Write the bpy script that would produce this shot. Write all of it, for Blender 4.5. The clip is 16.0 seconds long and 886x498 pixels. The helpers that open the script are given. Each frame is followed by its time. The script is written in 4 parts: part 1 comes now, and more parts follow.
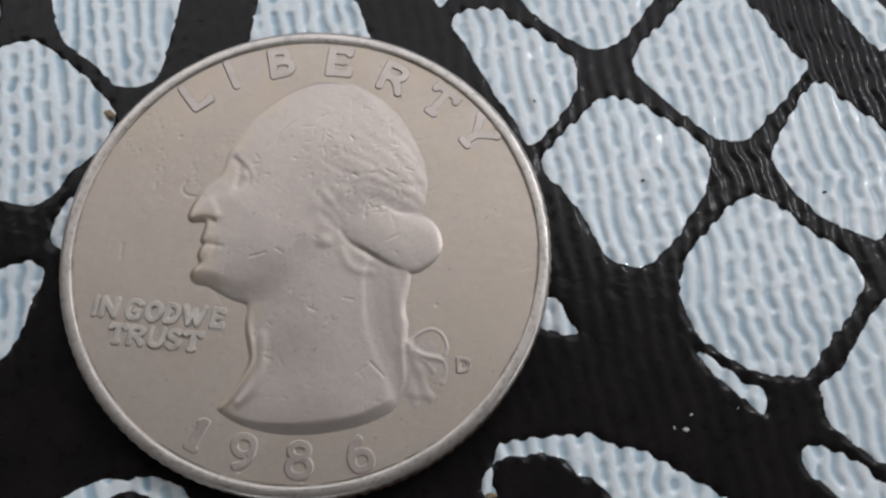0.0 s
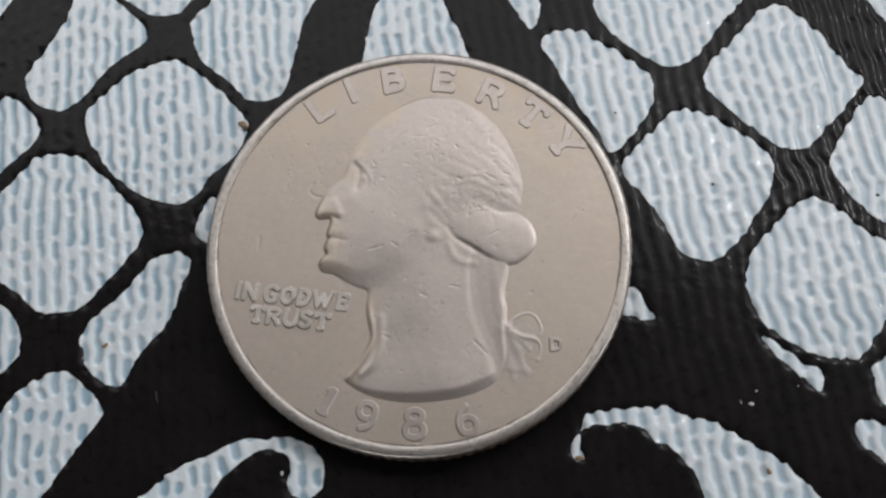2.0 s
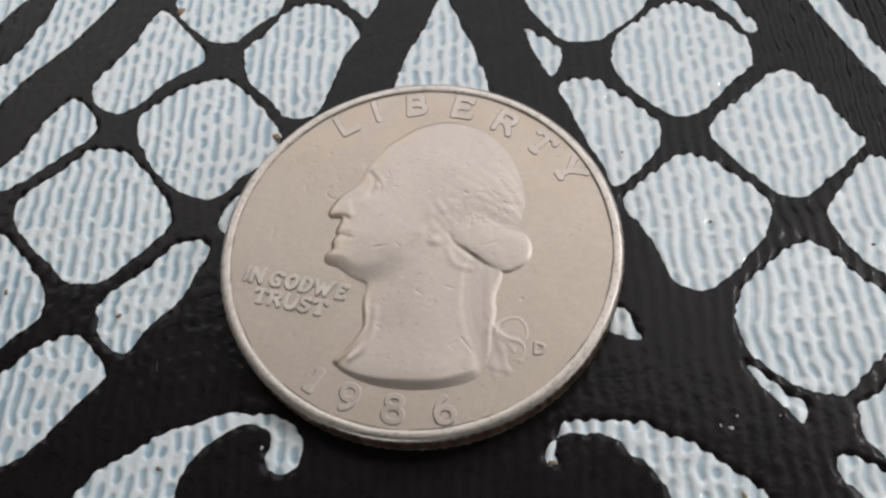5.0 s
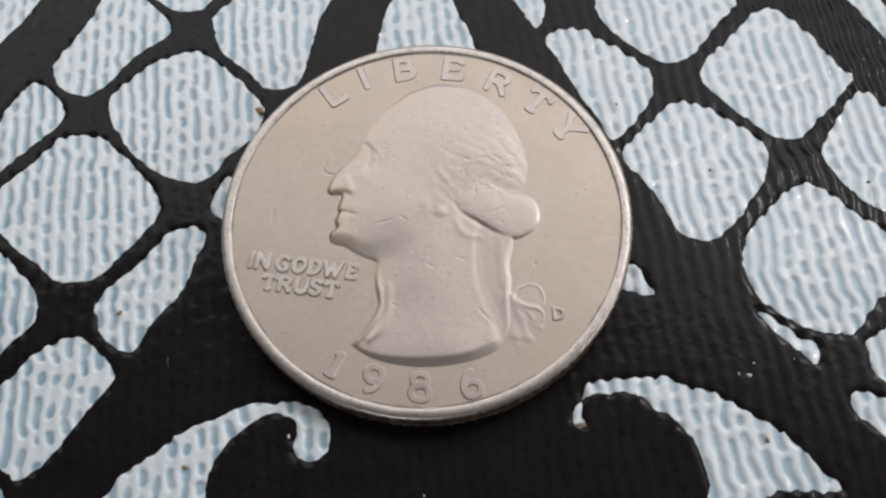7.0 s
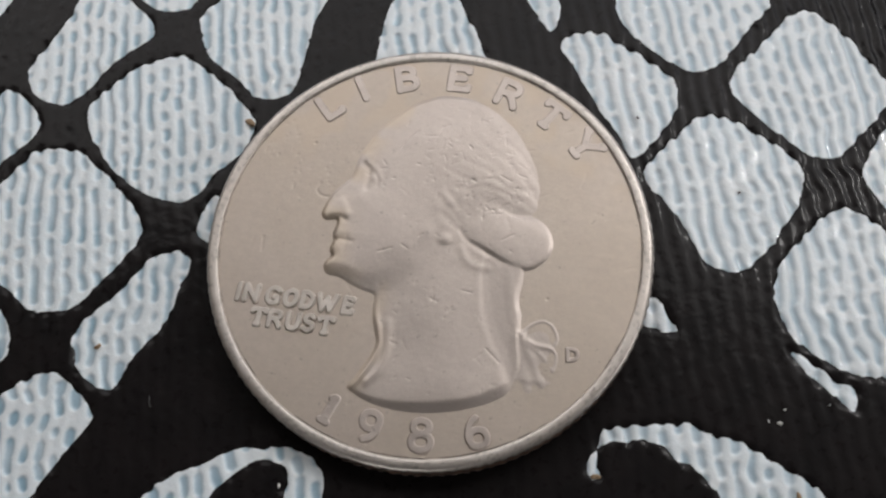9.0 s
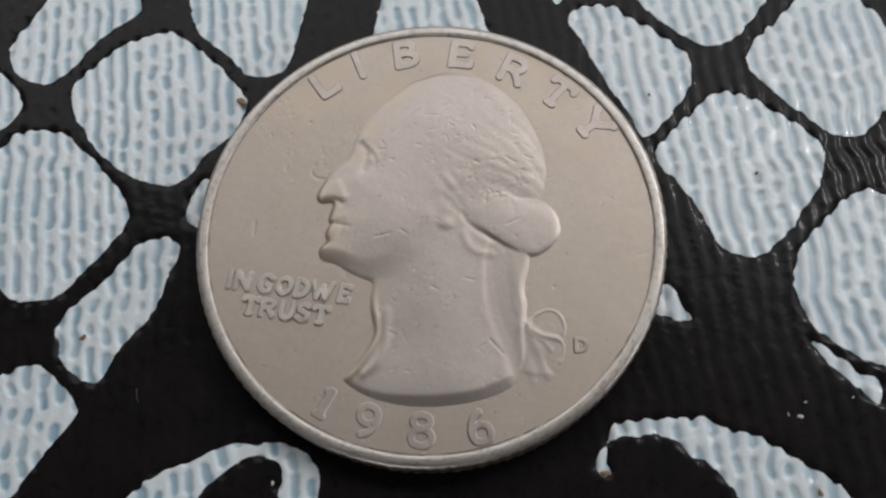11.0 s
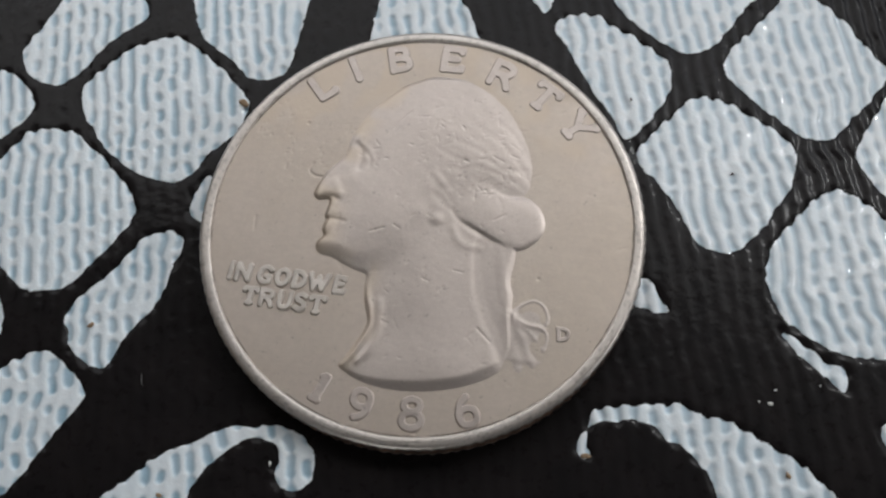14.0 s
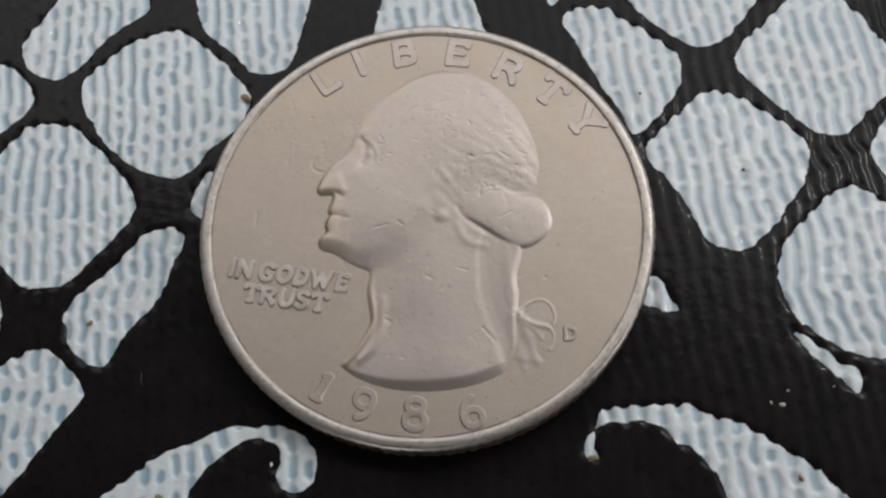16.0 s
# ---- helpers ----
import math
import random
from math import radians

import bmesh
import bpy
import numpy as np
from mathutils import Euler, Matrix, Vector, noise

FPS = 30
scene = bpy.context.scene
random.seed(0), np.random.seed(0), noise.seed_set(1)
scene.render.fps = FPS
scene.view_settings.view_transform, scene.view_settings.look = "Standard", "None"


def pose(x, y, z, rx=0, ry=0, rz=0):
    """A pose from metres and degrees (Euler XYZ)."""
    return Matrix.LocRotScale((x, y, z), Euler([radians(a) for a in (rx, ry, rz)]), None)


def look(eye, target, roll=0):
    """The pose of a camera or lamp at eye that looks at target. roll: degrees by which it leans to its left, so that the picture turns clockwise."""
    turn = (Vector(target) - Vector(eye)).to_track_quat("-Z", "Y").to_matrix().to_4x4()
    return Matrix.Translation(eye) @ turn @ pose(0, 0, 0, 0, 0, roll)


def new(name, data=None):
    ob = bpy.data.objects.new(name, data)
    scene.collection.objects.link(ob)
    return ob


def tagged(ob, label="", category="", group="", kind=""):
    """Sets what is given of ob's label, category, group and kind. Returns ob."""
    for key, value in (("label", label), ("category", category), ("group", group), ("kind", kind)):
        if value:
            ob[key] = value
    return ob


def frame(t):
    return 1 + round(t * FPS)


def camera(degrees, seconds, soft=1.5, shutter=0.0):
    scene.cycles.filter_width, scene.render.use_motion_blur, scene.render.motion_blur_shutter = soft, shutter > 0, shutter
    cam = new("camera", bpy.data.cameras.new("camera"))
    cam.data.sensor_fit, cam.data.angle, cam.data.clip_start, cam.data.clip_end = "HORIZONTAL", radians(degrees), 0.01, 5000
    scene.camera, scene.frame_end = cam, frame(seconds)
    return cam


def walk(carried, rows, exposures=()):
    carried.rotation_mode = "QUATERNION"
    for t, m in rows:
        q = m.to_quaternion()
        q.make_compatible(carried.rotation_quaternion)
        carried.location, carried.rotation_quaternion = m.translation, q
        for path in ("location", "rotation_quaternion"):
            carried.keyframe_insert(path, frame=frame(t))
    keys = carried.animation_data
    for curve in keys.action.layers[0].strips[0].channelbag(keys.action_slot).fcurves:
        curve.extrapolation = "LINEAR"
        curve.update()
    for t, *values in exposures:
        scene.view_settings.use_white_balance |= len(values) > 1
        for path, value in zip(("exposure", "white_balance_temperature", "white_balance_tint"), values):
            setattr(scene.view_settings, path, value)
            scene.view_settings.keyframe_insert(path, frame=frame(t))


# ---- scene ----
MM = 0.001
cam = camera(51.8, 16.0, soft=2.35)
# seconds, eye in mm from the coin's middle, yaw, pitch, roll in degrees
PATH = [
    (0, 8.24, -13.28, 44.27, 6.57, -71.83, -0.63),
    (0.5, 8.13, -13.46, 44.23, 6.85, -72.10, -0.78),
    (1, 7.25, -13.94, 46.51, 10.51, -71.77, -4.17),
    (1.5, 6.36, -15.15, 48.87, 14.13, -71.74, -7.55),
    (2, 5.76, -15.79, 50.61, 15.62, -71.79, -8.84),
    (2.5, 5.61, -16.42, 52.30, 16.19, -71.28, -8.99),
    (3, 6.78, -18.29, 52.81, 18.61, -69.69, -9.98),
    (3.5, 8.90, -21.19, 52.33, 20.62, -66.04, -9.97),
    (4, 11.30, -23.71, 50.78, 22.34, -62.56, -9.35),
    (4.2, 11.67, -24.26, 50.89, 23.22, -61.07, -9.50),
    (6.3, 8.02, -23.03, 45.63, 16.33, -62.20, -8.05),
    (6.5, 5.99, -21.79, 47.26, 15.44, -64.55, -7.92),
    (7, 6.12, -22.02, 50.26, 13.66, -66.96, -6.04),
    (7.5, 5.55, -19.99, 52.34, 10.97, -69.65, -3.04),
    (8, 5.24, -19.49, 52.62, 11.98, -69.61, -4.01),
    (8.5, 5.23, -17.61, 49.77, 15.51, -69.48, -7.44),
    (9, 5.62, -16.92, 47.61, 16.20, -69.20, -8.09),
    (11.3, 5.57, -15.93, 45.28, 18.10, -70.20, -10.14),
    (11.5, 5.84, -16.13, 45.74, 18.94, -70.04, -10.86),
    (12, 6.26, -16.52, 46.15, 15.25, -69.64, -7.23),
    (12.5, 7.42, -16.97, 45.68, 14.97, -69.63, -6.96),
    (13, 7.69, -16.39, 45.34, 14.62, -70.30, -6.69),
    (13.5, 7.28, -16.98, 45.53, 12.36, -69.74, -4.66),
    (14, 6.35, -17.51, 47.38, 17.04, -69.58, -8.66),
    (14.5, 6.56, -17.78, 48.10, 18.36, -69.66, -9.85),
    (15, 6.70, -18.30, 48.43, 17.99, -68.96, -9.41),
    (15.5, 6.45, -17.78, 46.99, 18.32, -69.04, -9.82),
    (16, 6.41, -17.19, 46.46, 18.48, -69.65, -10.00),
]


def stand(x, y, z, yaw, pitch, roll):
    turn = Matrix.Rotation(radians(yaw), 4, "Z") @ Matrix.Rotation(radians(90 + pitch), 4, "X") @ Matrix.Rotation(radians(roll), 4, "Z")
    return Matrix.Translation((x * MM, y * MM, z * MM)) @ turn


# seconds, stops, kelvin, tint
EXPOSURES = [
    (0.0, -0.38, 6060, 10), (0.5, -0.40, 6060, 10), (1.0, -0.35, 6110, 10), (1.5, -0.34, 6160, 10), (2.0, -0.30, 6210, 10), (2.5, -0.30, 6260, 10), (3.0, -0.28, 6390, 10),
    (3.5, -0.24, 6420, 10), (4.0, -0.22, 6420, 10), (6.5, -0.16, 6340, 11), (7.5, -0.13, 6300, 10), (8.0, -0.13, 6290, 10), (8.5, -0.23, 6420, 11), (9.0, -0.31, 6420, 11),
    (11.5, -0.46, 6200, 9), (12.5, -0.42, 6180, 9), (13.5, -0.40, 6180, 9), (14.5, -0.36, 6230, 9), (15.0, -0.34, 6250, 9), (15.5, -0.40, 6310, 9), (16.0, -0.45, 6360, 10),
]
walk(cam, [(t, stand(*p)) for t, *p in PATH], EXPOSURES)

# ---- light: lamps in three unseen windows, and a small added lamp for glints ----
world = bpy.data.worlds.new("sky")
scene.world = world
world.use_nodes = True
wn = world.node_tree.nodes
sky = wn.new("ShaderNodeTexSky")
sky.sky_type, sky.sun_disc, sky.sun_elevation, sky.sun_rotation = "NISHITA", False, radians(40), radians(180)
wn["Background"].inputs["Strength"].default_value = 0.1
world.node_tree.links.new(sky.outputs[0], wn["Background"].inputs[0])

WIN = (-0.42, 0.44, 0.10, 0.40)  # unseen low window in the north wall, set close so that light fades southward: x from, x to, z from, z to
SIDE = (-0.75, 0.16, 0.35, 1.25)  # unseen opening added in the far east wall: y from, y to, z from, z to
BACK = (-0.7, 0.3, 0.0, 0.8)  # invented opening in the far south wall for the fill lamp: x from, x to, z from, z to


def area_lamp(name, width, height, energy, eye, target):
    data = bpy.data.lights.new(name, "AREA")
    data.shape, data.size, data.size_y, data.energy, data.color = "RECTANGLE", width, height, energy, (1.0, 0.975, 0.94)
    new(name, data).matrix_world = look(eye, target)


area_lamp("window_daylight", 0.80, 0.24, 1.17, (0.01, 0.205, 0.25), (0, 0, 0.02))
# small strong lamp added only to raise glints on the gloss
area_lamp("glint_lamp", 0.05, 0.05, 0.28, (0.2, 0.2, 0.33), (0, 0, 0))
# fill lamp added to brighten the coin's south edge
area_lamp("south_fill", 0.9, 0.7, 3.2, (-0.2, -1.87, 0.4), (0, 0, 0))
# added lamp, supposed from the coin's bright east rim
area_lamp("east_rim_lamp", 0.5, 0.5, 8.5, (2.07, -0.25, 0.8), (0, 0, 0))


# ---- materials ----
class Nodes:
    """Short hand for node materials."""

    def __init__(self, name, **values):
        self.mat = bpy.data.materials.new(name)
        self.mat.use_nodes = True
        self.tree = self.mat.node_tree
        self.bsdf = self.tree.nodes["Principled BSDF"]
        for key, value in values.items():
            self.put(self.bsdf.inputs[key.replace("_", " ")], value)
        coords = self.tree.nodes.new("ShaderNodeTexCoord")
        self.where = coords.outputs["Object"]

    def put(self, socket, value):
        if isinstance(value, bpy.types.NodeSocket):
            self.tree.links.new(value, socket)
        elif isinstance(value, tuple) and len(value) == 3 and socket.type == "RGBA":
            socket.default_value = (*value, 1)
        else:
            socket.default_value = value

    def noise(self, per_mm, detail=4.0, rough=0.55, stretch=None, turn=0.0):
        way = self.where
        if stretch:
            m = self.tree.nodes.new("ShaderNodeMapping")
            m.inputs["Scale"].default_value = stretch
            m.inputs["Rotation"].default_value = (0, 0, turn)
            self.tree.links.new(way, m.inputs["Vector"])
            way = m.outputs[0]
        n = self.tree.nodes.new("ShaderNodeTexNoise")
        n.inputs["Scale"].default_value = per_mm / MM
        n.inputs["Detail"].default_value = detail
        n.inputs["Roughness"].default_value = rough
        self.tree.links.new(way, n.inputs["Vector"])
        return n.outputs[0]

    def ramp(self, value, a, b, low=0.35, high=0.65):
        r = self.tree.nodes.new("ShaderNodeMapRange")
        r.clamp = True
        for key, v in (("From Min", low), ("From Max", high), ("To Min", a), ("To Max", b)):
            r.inputs[key].default_value = v
        self.tree.links.new(value, r.inputs["Value"])
        return r.outputs[0]

    def mix(self, factor, a, b):
        m = self.tree.nodes.new("ShaderNodeMix")
        m.data_type = "RGBA"
        self.put(m.inputs["Factor"], factor)
        self.put(m.inputs[6], a)
        self.put(m.inputs[7], b)
        return m.outputs[2]

    def bump(self, height, mm, strength=1.0):
        b = self.tree.nodes.new("ShaderNodeBump")
        b.inputs["Distance"].default_value = mm * MM
        b.inputs["Strength"].default_value = strength
        self.tree.links.new(height, b.inputs["Height"])
        if self.bsdf.inputs["Normal"].is_linked:
            self.tree.links.new(self.bsdf.inputs["Normal"].links[0].from_socket, b.inputs["Normal"])
        self.tree.links.new(b.outputs[0], self.bsdf.inputs["Normal"])

    def gloss(self, weight, rough, per_mm, mm):
        """A thin clear skin with a fine uneven surface of its own."""
        b = self.tree.nodes.new("ShaderNodeBump")
        b.inputs["Distance"].default_value = mm * MM
        self.tree.links.new(self.noise(per_mm, 2), b.inputs["Height"])
        self.tree.links.new(b.outputs[0], self.bsdf.inputs["Coat Normal"])
        self.set("Coat Weight", weight)
        self.set("Coat Roughness", rough)

    def set(self, key, value):
        self.put(self.bsdf.inputs[key], value)


def white_vinyl():
    n = Nodes("pale_blue_vinyl")
    blot = n.ramp(n.noise(0.35, 3), 0, 1)
    fine = n.ramp(n.noise(3.0, 4), 0, 0.4)
    white = n.mix(fine, n.mix(blot, (0.82, 0.88, 0.92), (0.87, 0.90, 0.92)), (0.79, 0.86, 0.91))
    blue_tint = n.tree.nodes.new("ShaderNodeAttribute")  # blue sheet showing in the dimples, also painted in for their shade
    blue_tint.attribute_name = "dimple_blue"
    n.set("Base Color", n.mix(blue_tint.outputs["Fac"], white, (0.30, 0.455, 0.56)))
    n.set("Roughness", n.ramp(n.noise(1.2, 3), 0.28, 0.5))
    n.gloss(0.85, 0.06, 1.5, 0.13)
    n.bump(n.noise(4.0, 3), 0.03, 0.6)
    return n.mat


def black_print():
    n = Nodes("black_vinyl_print")
    blot = n.ramp(n.noise(0.5, 4), 0, 1)
    n.set("Base Color", n.mix(blot, (0.009, 0.0078, 0.0082), (0.0135, 0.0112, 0.0115)))
    n.set("Roughness", n.ramp(n.noise(1.6, 3), 0.25, 0.40))
    n.set("Specular IOR Level", 0.085)
    n.gloss(0.16, 0.12, 1.2, 0.05)
    n.bump(n.noise(3.0, 4), 0.02, 0.5)
    n.bump(n.noise(1.1, 2), 0.03, 0.4)
    return n.mat


def coin_metal(name, base, tint, rough, dents=0.01):
    n = Nodes(name, Metallic=0.75)
    blot = n.ramp(n.noise(0.16, 5, 0.6), 0, 0.6)
    fine = n.ramp(n.noise(2.4, 5, 0.65), 0, 0.35)
    n.set("Base Color", n.mix(fine, n.mix(blot, base, tint), tuple(0.8 * c for c in base)))
    n.set("Roughness", n.ramp(n.noise(0.9, 5, 0.6), rough - 0.03, rough + 0.05))
    n.bump(n.noise(5.0, 4, 0.7), 0.013, 0.6)
    spots = n.ramp(n.noise(1.9, 3, 0.7), 0, 0.45, 0.64, 0.72)  # grime in small pits
    n.set("Base Color", n.mix(spots, n.bsdf.inputs["Base Color"].links[0].from_socket, (0.22, 0.19, 0.16)))
    yellow_tone = n.tree.nodes.new("ShaderNodeAttribute")
    yellow_tone.attribute_name = "yellow_tone"
    n.set("Base Color", n.mix(yellow_tone.outputs["Fac"], n.bsdf.inputs["Base Color"].links[0].from_socket, (0.57, 0.475, 0.385)))
    grime_and_shade = n.tree.nodes.new("ShaderNodeAttribute")
    grime_and_shade.attribute_name = "grime_and_shade"
    n.set("Base Color", n.mix(grime_and_shade.outputs["Fac"], n.bsdf.inputs["Base Color"].links[0].from_socket, (0.05, 0.042, 0.035)))
    n.bump(n.noise(0.7, 3), 0.01, 0.3)
    n.bump(n.noise(1.8, 3, 0.6), dents, 0.5)
    return n.mat


def plain(name, base, rough, per_mm=0.02):
    n = Nodes(name)
    n.set("Base Color", n.mix(n.ramp(n.noise(per_mm, 4), 0, 1), base, tuple(0.9 * c for c in base)))
    n.set("Roughness", rough)
    n.bump(n.noise(per_mm * 8, 3), 0.4, 0.3)
    return n.mat


WHITE, BLACK = white_vinyl(), black_print()
FACE = coin_metal("handled_cupronickel", (0.585, 0.508, 0.46), (0.535, 0.465, 0.42), 0.45)
METAL = coin_metal("worn_cupronickel", (0.585, 0.502, 0.436), (0.53, 0.45, 0.37), 0.5)
RIM = coin_metal("rubbed_cupronickel", (0.635, 0.58, 0.535), (0.54, 0.48, 0.425), 0.38, 0.05)
RUBBED = coin_metal("rubbed_letters", (0.64, 0.58, 0.527), (0.56, 0.505, 0.45), 0.45)
COPPER = coin_metal("dull_copper", (0.38, 0.22, 0.15), (0.30, 0.17, 0.12), 0.5)
# unseen west wall, a reflector that throws warm light on the coin
BOUNCE_WALL = plain("cream_bounce_paint", (0.74, 0.66, 0.53), 0.8)
WALL = plain("wall_paint", (0.36, 0.33, 0.29), 0.8)
# ceiling out of view, dark so that the black print reflects little
CEILING = plain("dark_unseen_ceiling", (0.065, 0.055, 0.047), 0.8)
FLOORING = plain("floor_covering", (0.16, 0.12, 0.09), 0.6)
PAINT = plain("window_paint", (0.75, 0.74, 0.71), 0.5)
WOOD = plain("table_wood", (0.24, 0.16, 0.10), 0.5)


# ---- building helpers ----
def mesh_object(name, verts, faces, material, parent=None, label="", smooth=True):
    """One mesh object from arrays of vertices in mm and faces of one length."""
    me = bpy.data.meshes.new(name)
    verts, faces = np.asarray(verts, np.float32) * MM, np.asarray(faces, np.int32)
    k = faces.shape[1]
    me.vertices.add(len(verts))
    me.vertices.foreach_set("co", verts.ravel())
    me.loops.add(faces.size)
    me.loops.foreach_set("vertex_index", faces.ravel())
    me.polygons.add(len(faces))
    me.polygons.foreach_set("loop_start", np.arange(0, faces.size, k, dtype=np.int32))
    me.update(calc_edges=True)
    me.polygons.foreach_set("use_smooth", np.full(len(faces), smooth))
    me.materials.append(material)
    ob = new(name, me)
    ob.parent = parent
    return tagged(ob, label)


def part(name, bm, material, parent, label=""):
    """Link a bmesh in mm as one mesh object."""
    bmesh.ops.scale(bm, vec=(MM, MM, MM), verts=bm.verts)
    me = bpy.data.meshes.new(name)
    bm.to_mesh(me)
    bm.free()
    me.materials.append(material)
    for p in me.polygons:
        p.use_smooth = True
    ob = new(name, me)
    ob.parent = parent
    return tagged(ob, label)


def box(x0, x1, y0, y1, z0, z1, bm=None):
    bm = bm or bmesh.new()
    m = Matrix.Translation(((x0 + x1) / 2, (y0 + y1) / 2, (z0 + z1) / 2)) @ Matrix.Diagonal((x1 - x0, y1 - y0, z1 - z0, 1))
    bmesh.ops.create_cube(bm, size=1, matrix=m)
    return bm


def flat(name, bm, material):
    ob = part(name, bm, material, None)
    for p in ob.data.polygons:
        p.use_smooth = False
    return tagged(ob, kind="structure")


def lattice(ix, iy, seed):
    h = (ix * 374761393 + iy * 668265263 + seed * 974634777) & 0x7FFFFFFF
    h = ((h ^ (h >> 13)) * 1274126177) & 0x7FFFFFFF
    return ((h ^ (h >> 16)) & 0xFFFF) / 65535.0


def value_noise(x, y, seed=0):
    """Smooth noise from 0 to 1 with one knot per unit."""
    x0, y0 = np.floor(x).astype(np.int64), np.floor(y).astype(np.int64)
    fx, fy = x - x0, y - y0
    fx, fy = fx * fx * (3 - 2 * fx), fy * fy * (3 - 2 * fy)
    a = lattice(x0, y0, seed) * (1 - fx) + lattice(x0 + 1, y0, seed) * fx
    b = lattice(x0, y0 + 1, seed) * (1 - fx) + lattice(x0 + 1, y0 + 1, seed) * fx
    return a * (1 - fy) + b * fy


def step(x, a, b):
    t = np.clip((x - a) / (b - a), 0, 1)
    return t * t * (3 - 2 * t)


def rounded(points, n=5, closed=True):
    """A smooth curve through the points (Catmull-Rom)."""
    p = np.array(points, float)
    if not closed:
        p = np.vstack([2 * p[0] - p[1], p, 2 * p[-1] - p[-2]])
    out = []
    for k in range(len(p) if closed else len(p) - 3):
        a, b, c, d = (p[(k + j - (1 if closed else 0)) % len(p)] for j in range(4))
        for t in np.arange(n) / n:
            out.append(0.5 * (2 * b + (c - a) * t + (2 * a - 5 * b + 4 * c - d) * t * t + (3 * b - a - 3 * c + d) * t**3))
    if not closed:
        out.append(p[-2])
    return np.array(out)


def far_from(line, x, y, closed=True):
    """Distance to a line of points; for a closed one positive inside, negative outside."""
    a, b = line, np.roll(line, -1, 0)
    if not closed:
        a, b = line[:-1], line[1:]
    best, inside = np.full(x.shape, 1e9), np.zeros(x.shape, bool)
    for (ax, ay), (bx, by) in zip(a, b):
        ex, ey = bx - ax, by - ay
        t = np.clip(((x - ax) * ex + (y - ay) * ey) / (ex * ex + ey * ey + 1e-12), 0, 1)
        best = np.minimum(best, (x - ax - t * ex) ** 2 + (y - ay - t * ey) ** 2)
        if closed and ay != by:
            inside ^= ((ay > y) != (by > y)) & (x < ex * (y - ay) / ey + ax)
    return np.where(inside, 1, -1) * np.sqrt(best) if closed else np.sqrt(best)


# ---- the room: unseen, its walls and ceiling toned and placed to shape the light ----
X0, X1, Y0, Y1, Z0, Z1 = -1350, 2100, -1900, 222, -750, 2250
T = 120
flat("floor", box(X0 - T, X1 + T, Y0 - T, Y1 + T, Z0 - T, Z0), FLOORING)
flat("ceiling", box(X0 - T, X1 + T, Y0 - T, Y1 + T, Z1, Z1 + T), CEILING)
bx0, bx1, bz0, bz1 = (1000 * v for v in BACK)
south = box(X0 - T, bx0, Y0 - T, Y0, Z0, Z1)
box(bx1, X1 + T, Y0 - T, Y0, Z0, Z1, south)
box(bx0, bx1, Y0 - T, Y0, Z0, bz0, south)
box(bx0, bx1, Y0 - T, Y0, bz1, Z1, south)
flat("wall_south", south, WALL)
bars = box(bx0, bx0 + 50, Y0 - 80, Y0 - 30, bz0, bz1)
box(bx1 - 50, bx1, Y0 - 80, Y0 - 30, bz0, bz1, bars)
box(bx0 + 50, bx1 - 50, Y0 - 80, Y0 - 30, bz0, bz0 + 50, bars)
box(bx0 + 50, bx1 - 50, Y0 - 80, Y0 - 30, bz1 - 50, bz1, bars)
flat("added_window_south", bars, PAINT)
flat("wall_west", box(X0 - T, X0, Y0, Y1, Z0, Z1), BOUNCE_WALL)
sy0, sy1, sz0, sz1 = (1000 * v for v in SIDE)
east = box(X1, X1 + T, Y0, sy0, Z0, Z1)
box(X1, X1 + T, sy1, Y1, Z0, Z1, east)
box(X1, X1 + T, sy0, sy1, Z0, sz0, east)
box(X1, X1 + T, sy0, sy1, sz1, Z1, east)
flat("wall_east", east, WALL)
wx0, wx1, wz0, wz1 = (1000 * v for v in WIN)
north = box(X0 - T, wx0, Y1, Y1 + T, Z0, Z1)
box(wx1, X1 + T, Y1, Y1 + T, Z0, Z1, north)
box(wx0, wx1, Y1, Y1 + T, Z0, wz0, north)
box(wx0, wx1, Y1, Y1 + T, wz1, Z1, north)
flat("wall_north", north, WALL)
bars = box(wx0, wx0 + 30, Y1 + 30, Y1 + 80, wz0, wz1)
box(wx1 - 30, wx1, Y1 + 30, Y1 + 80, wz0, wz1, bars)
box(wx0 + 30, wx1 - 30, Y1 + 30, Y1 + 80, wz0, wz0 + 30, bars)
box(wx0 + 30, wx1 - 30, Y1 + 30, Y1 + 80, wz1 - 30, wz1, bars)
flat("window_1", bars, PAINT)
bars = box(X1 + 30, X1 + 80, sy0, sy0 + 50, sz0, sz1)
box(X1 + 30, X1 + 80, sy1 - 50, sy1, sz0, sz1, bars)
box(X1 + 30, X1 + 80, sy0 + 50, sy1 - 50, sz0, sz0 + 50, bars)
box(X1 + 30, X1 + 80, sy0 + 50, sy1 - 50, sz1 - 50, sz1, bars)
flat("unseen_window_east", bars, PAINT)

# the table that carries the cloth
table = new("table")
tagged(table, "plain dark wooden table under the tablecloth", "table")
top = box(-450, 450, -430, 212, -28, -1.2)
bmesh.ops.bevel(top, geom=top.edges[:], offset=3, segments=2, affect="EDGES")
part("tabletop", top, WOOD, table)
for lx, ly in ((-410, -390), (410, -390), (-410, 172), (410, 172)):
    leg = box(lx - 28, lx + 28, ly - 28, ly + 28, Z0, -28)
    bmesh.ops.bevel(leg, geom=leg.edges[:], offset=3, segments=2, affect="EDGES")
    part("leg", leg, WOOD, table)

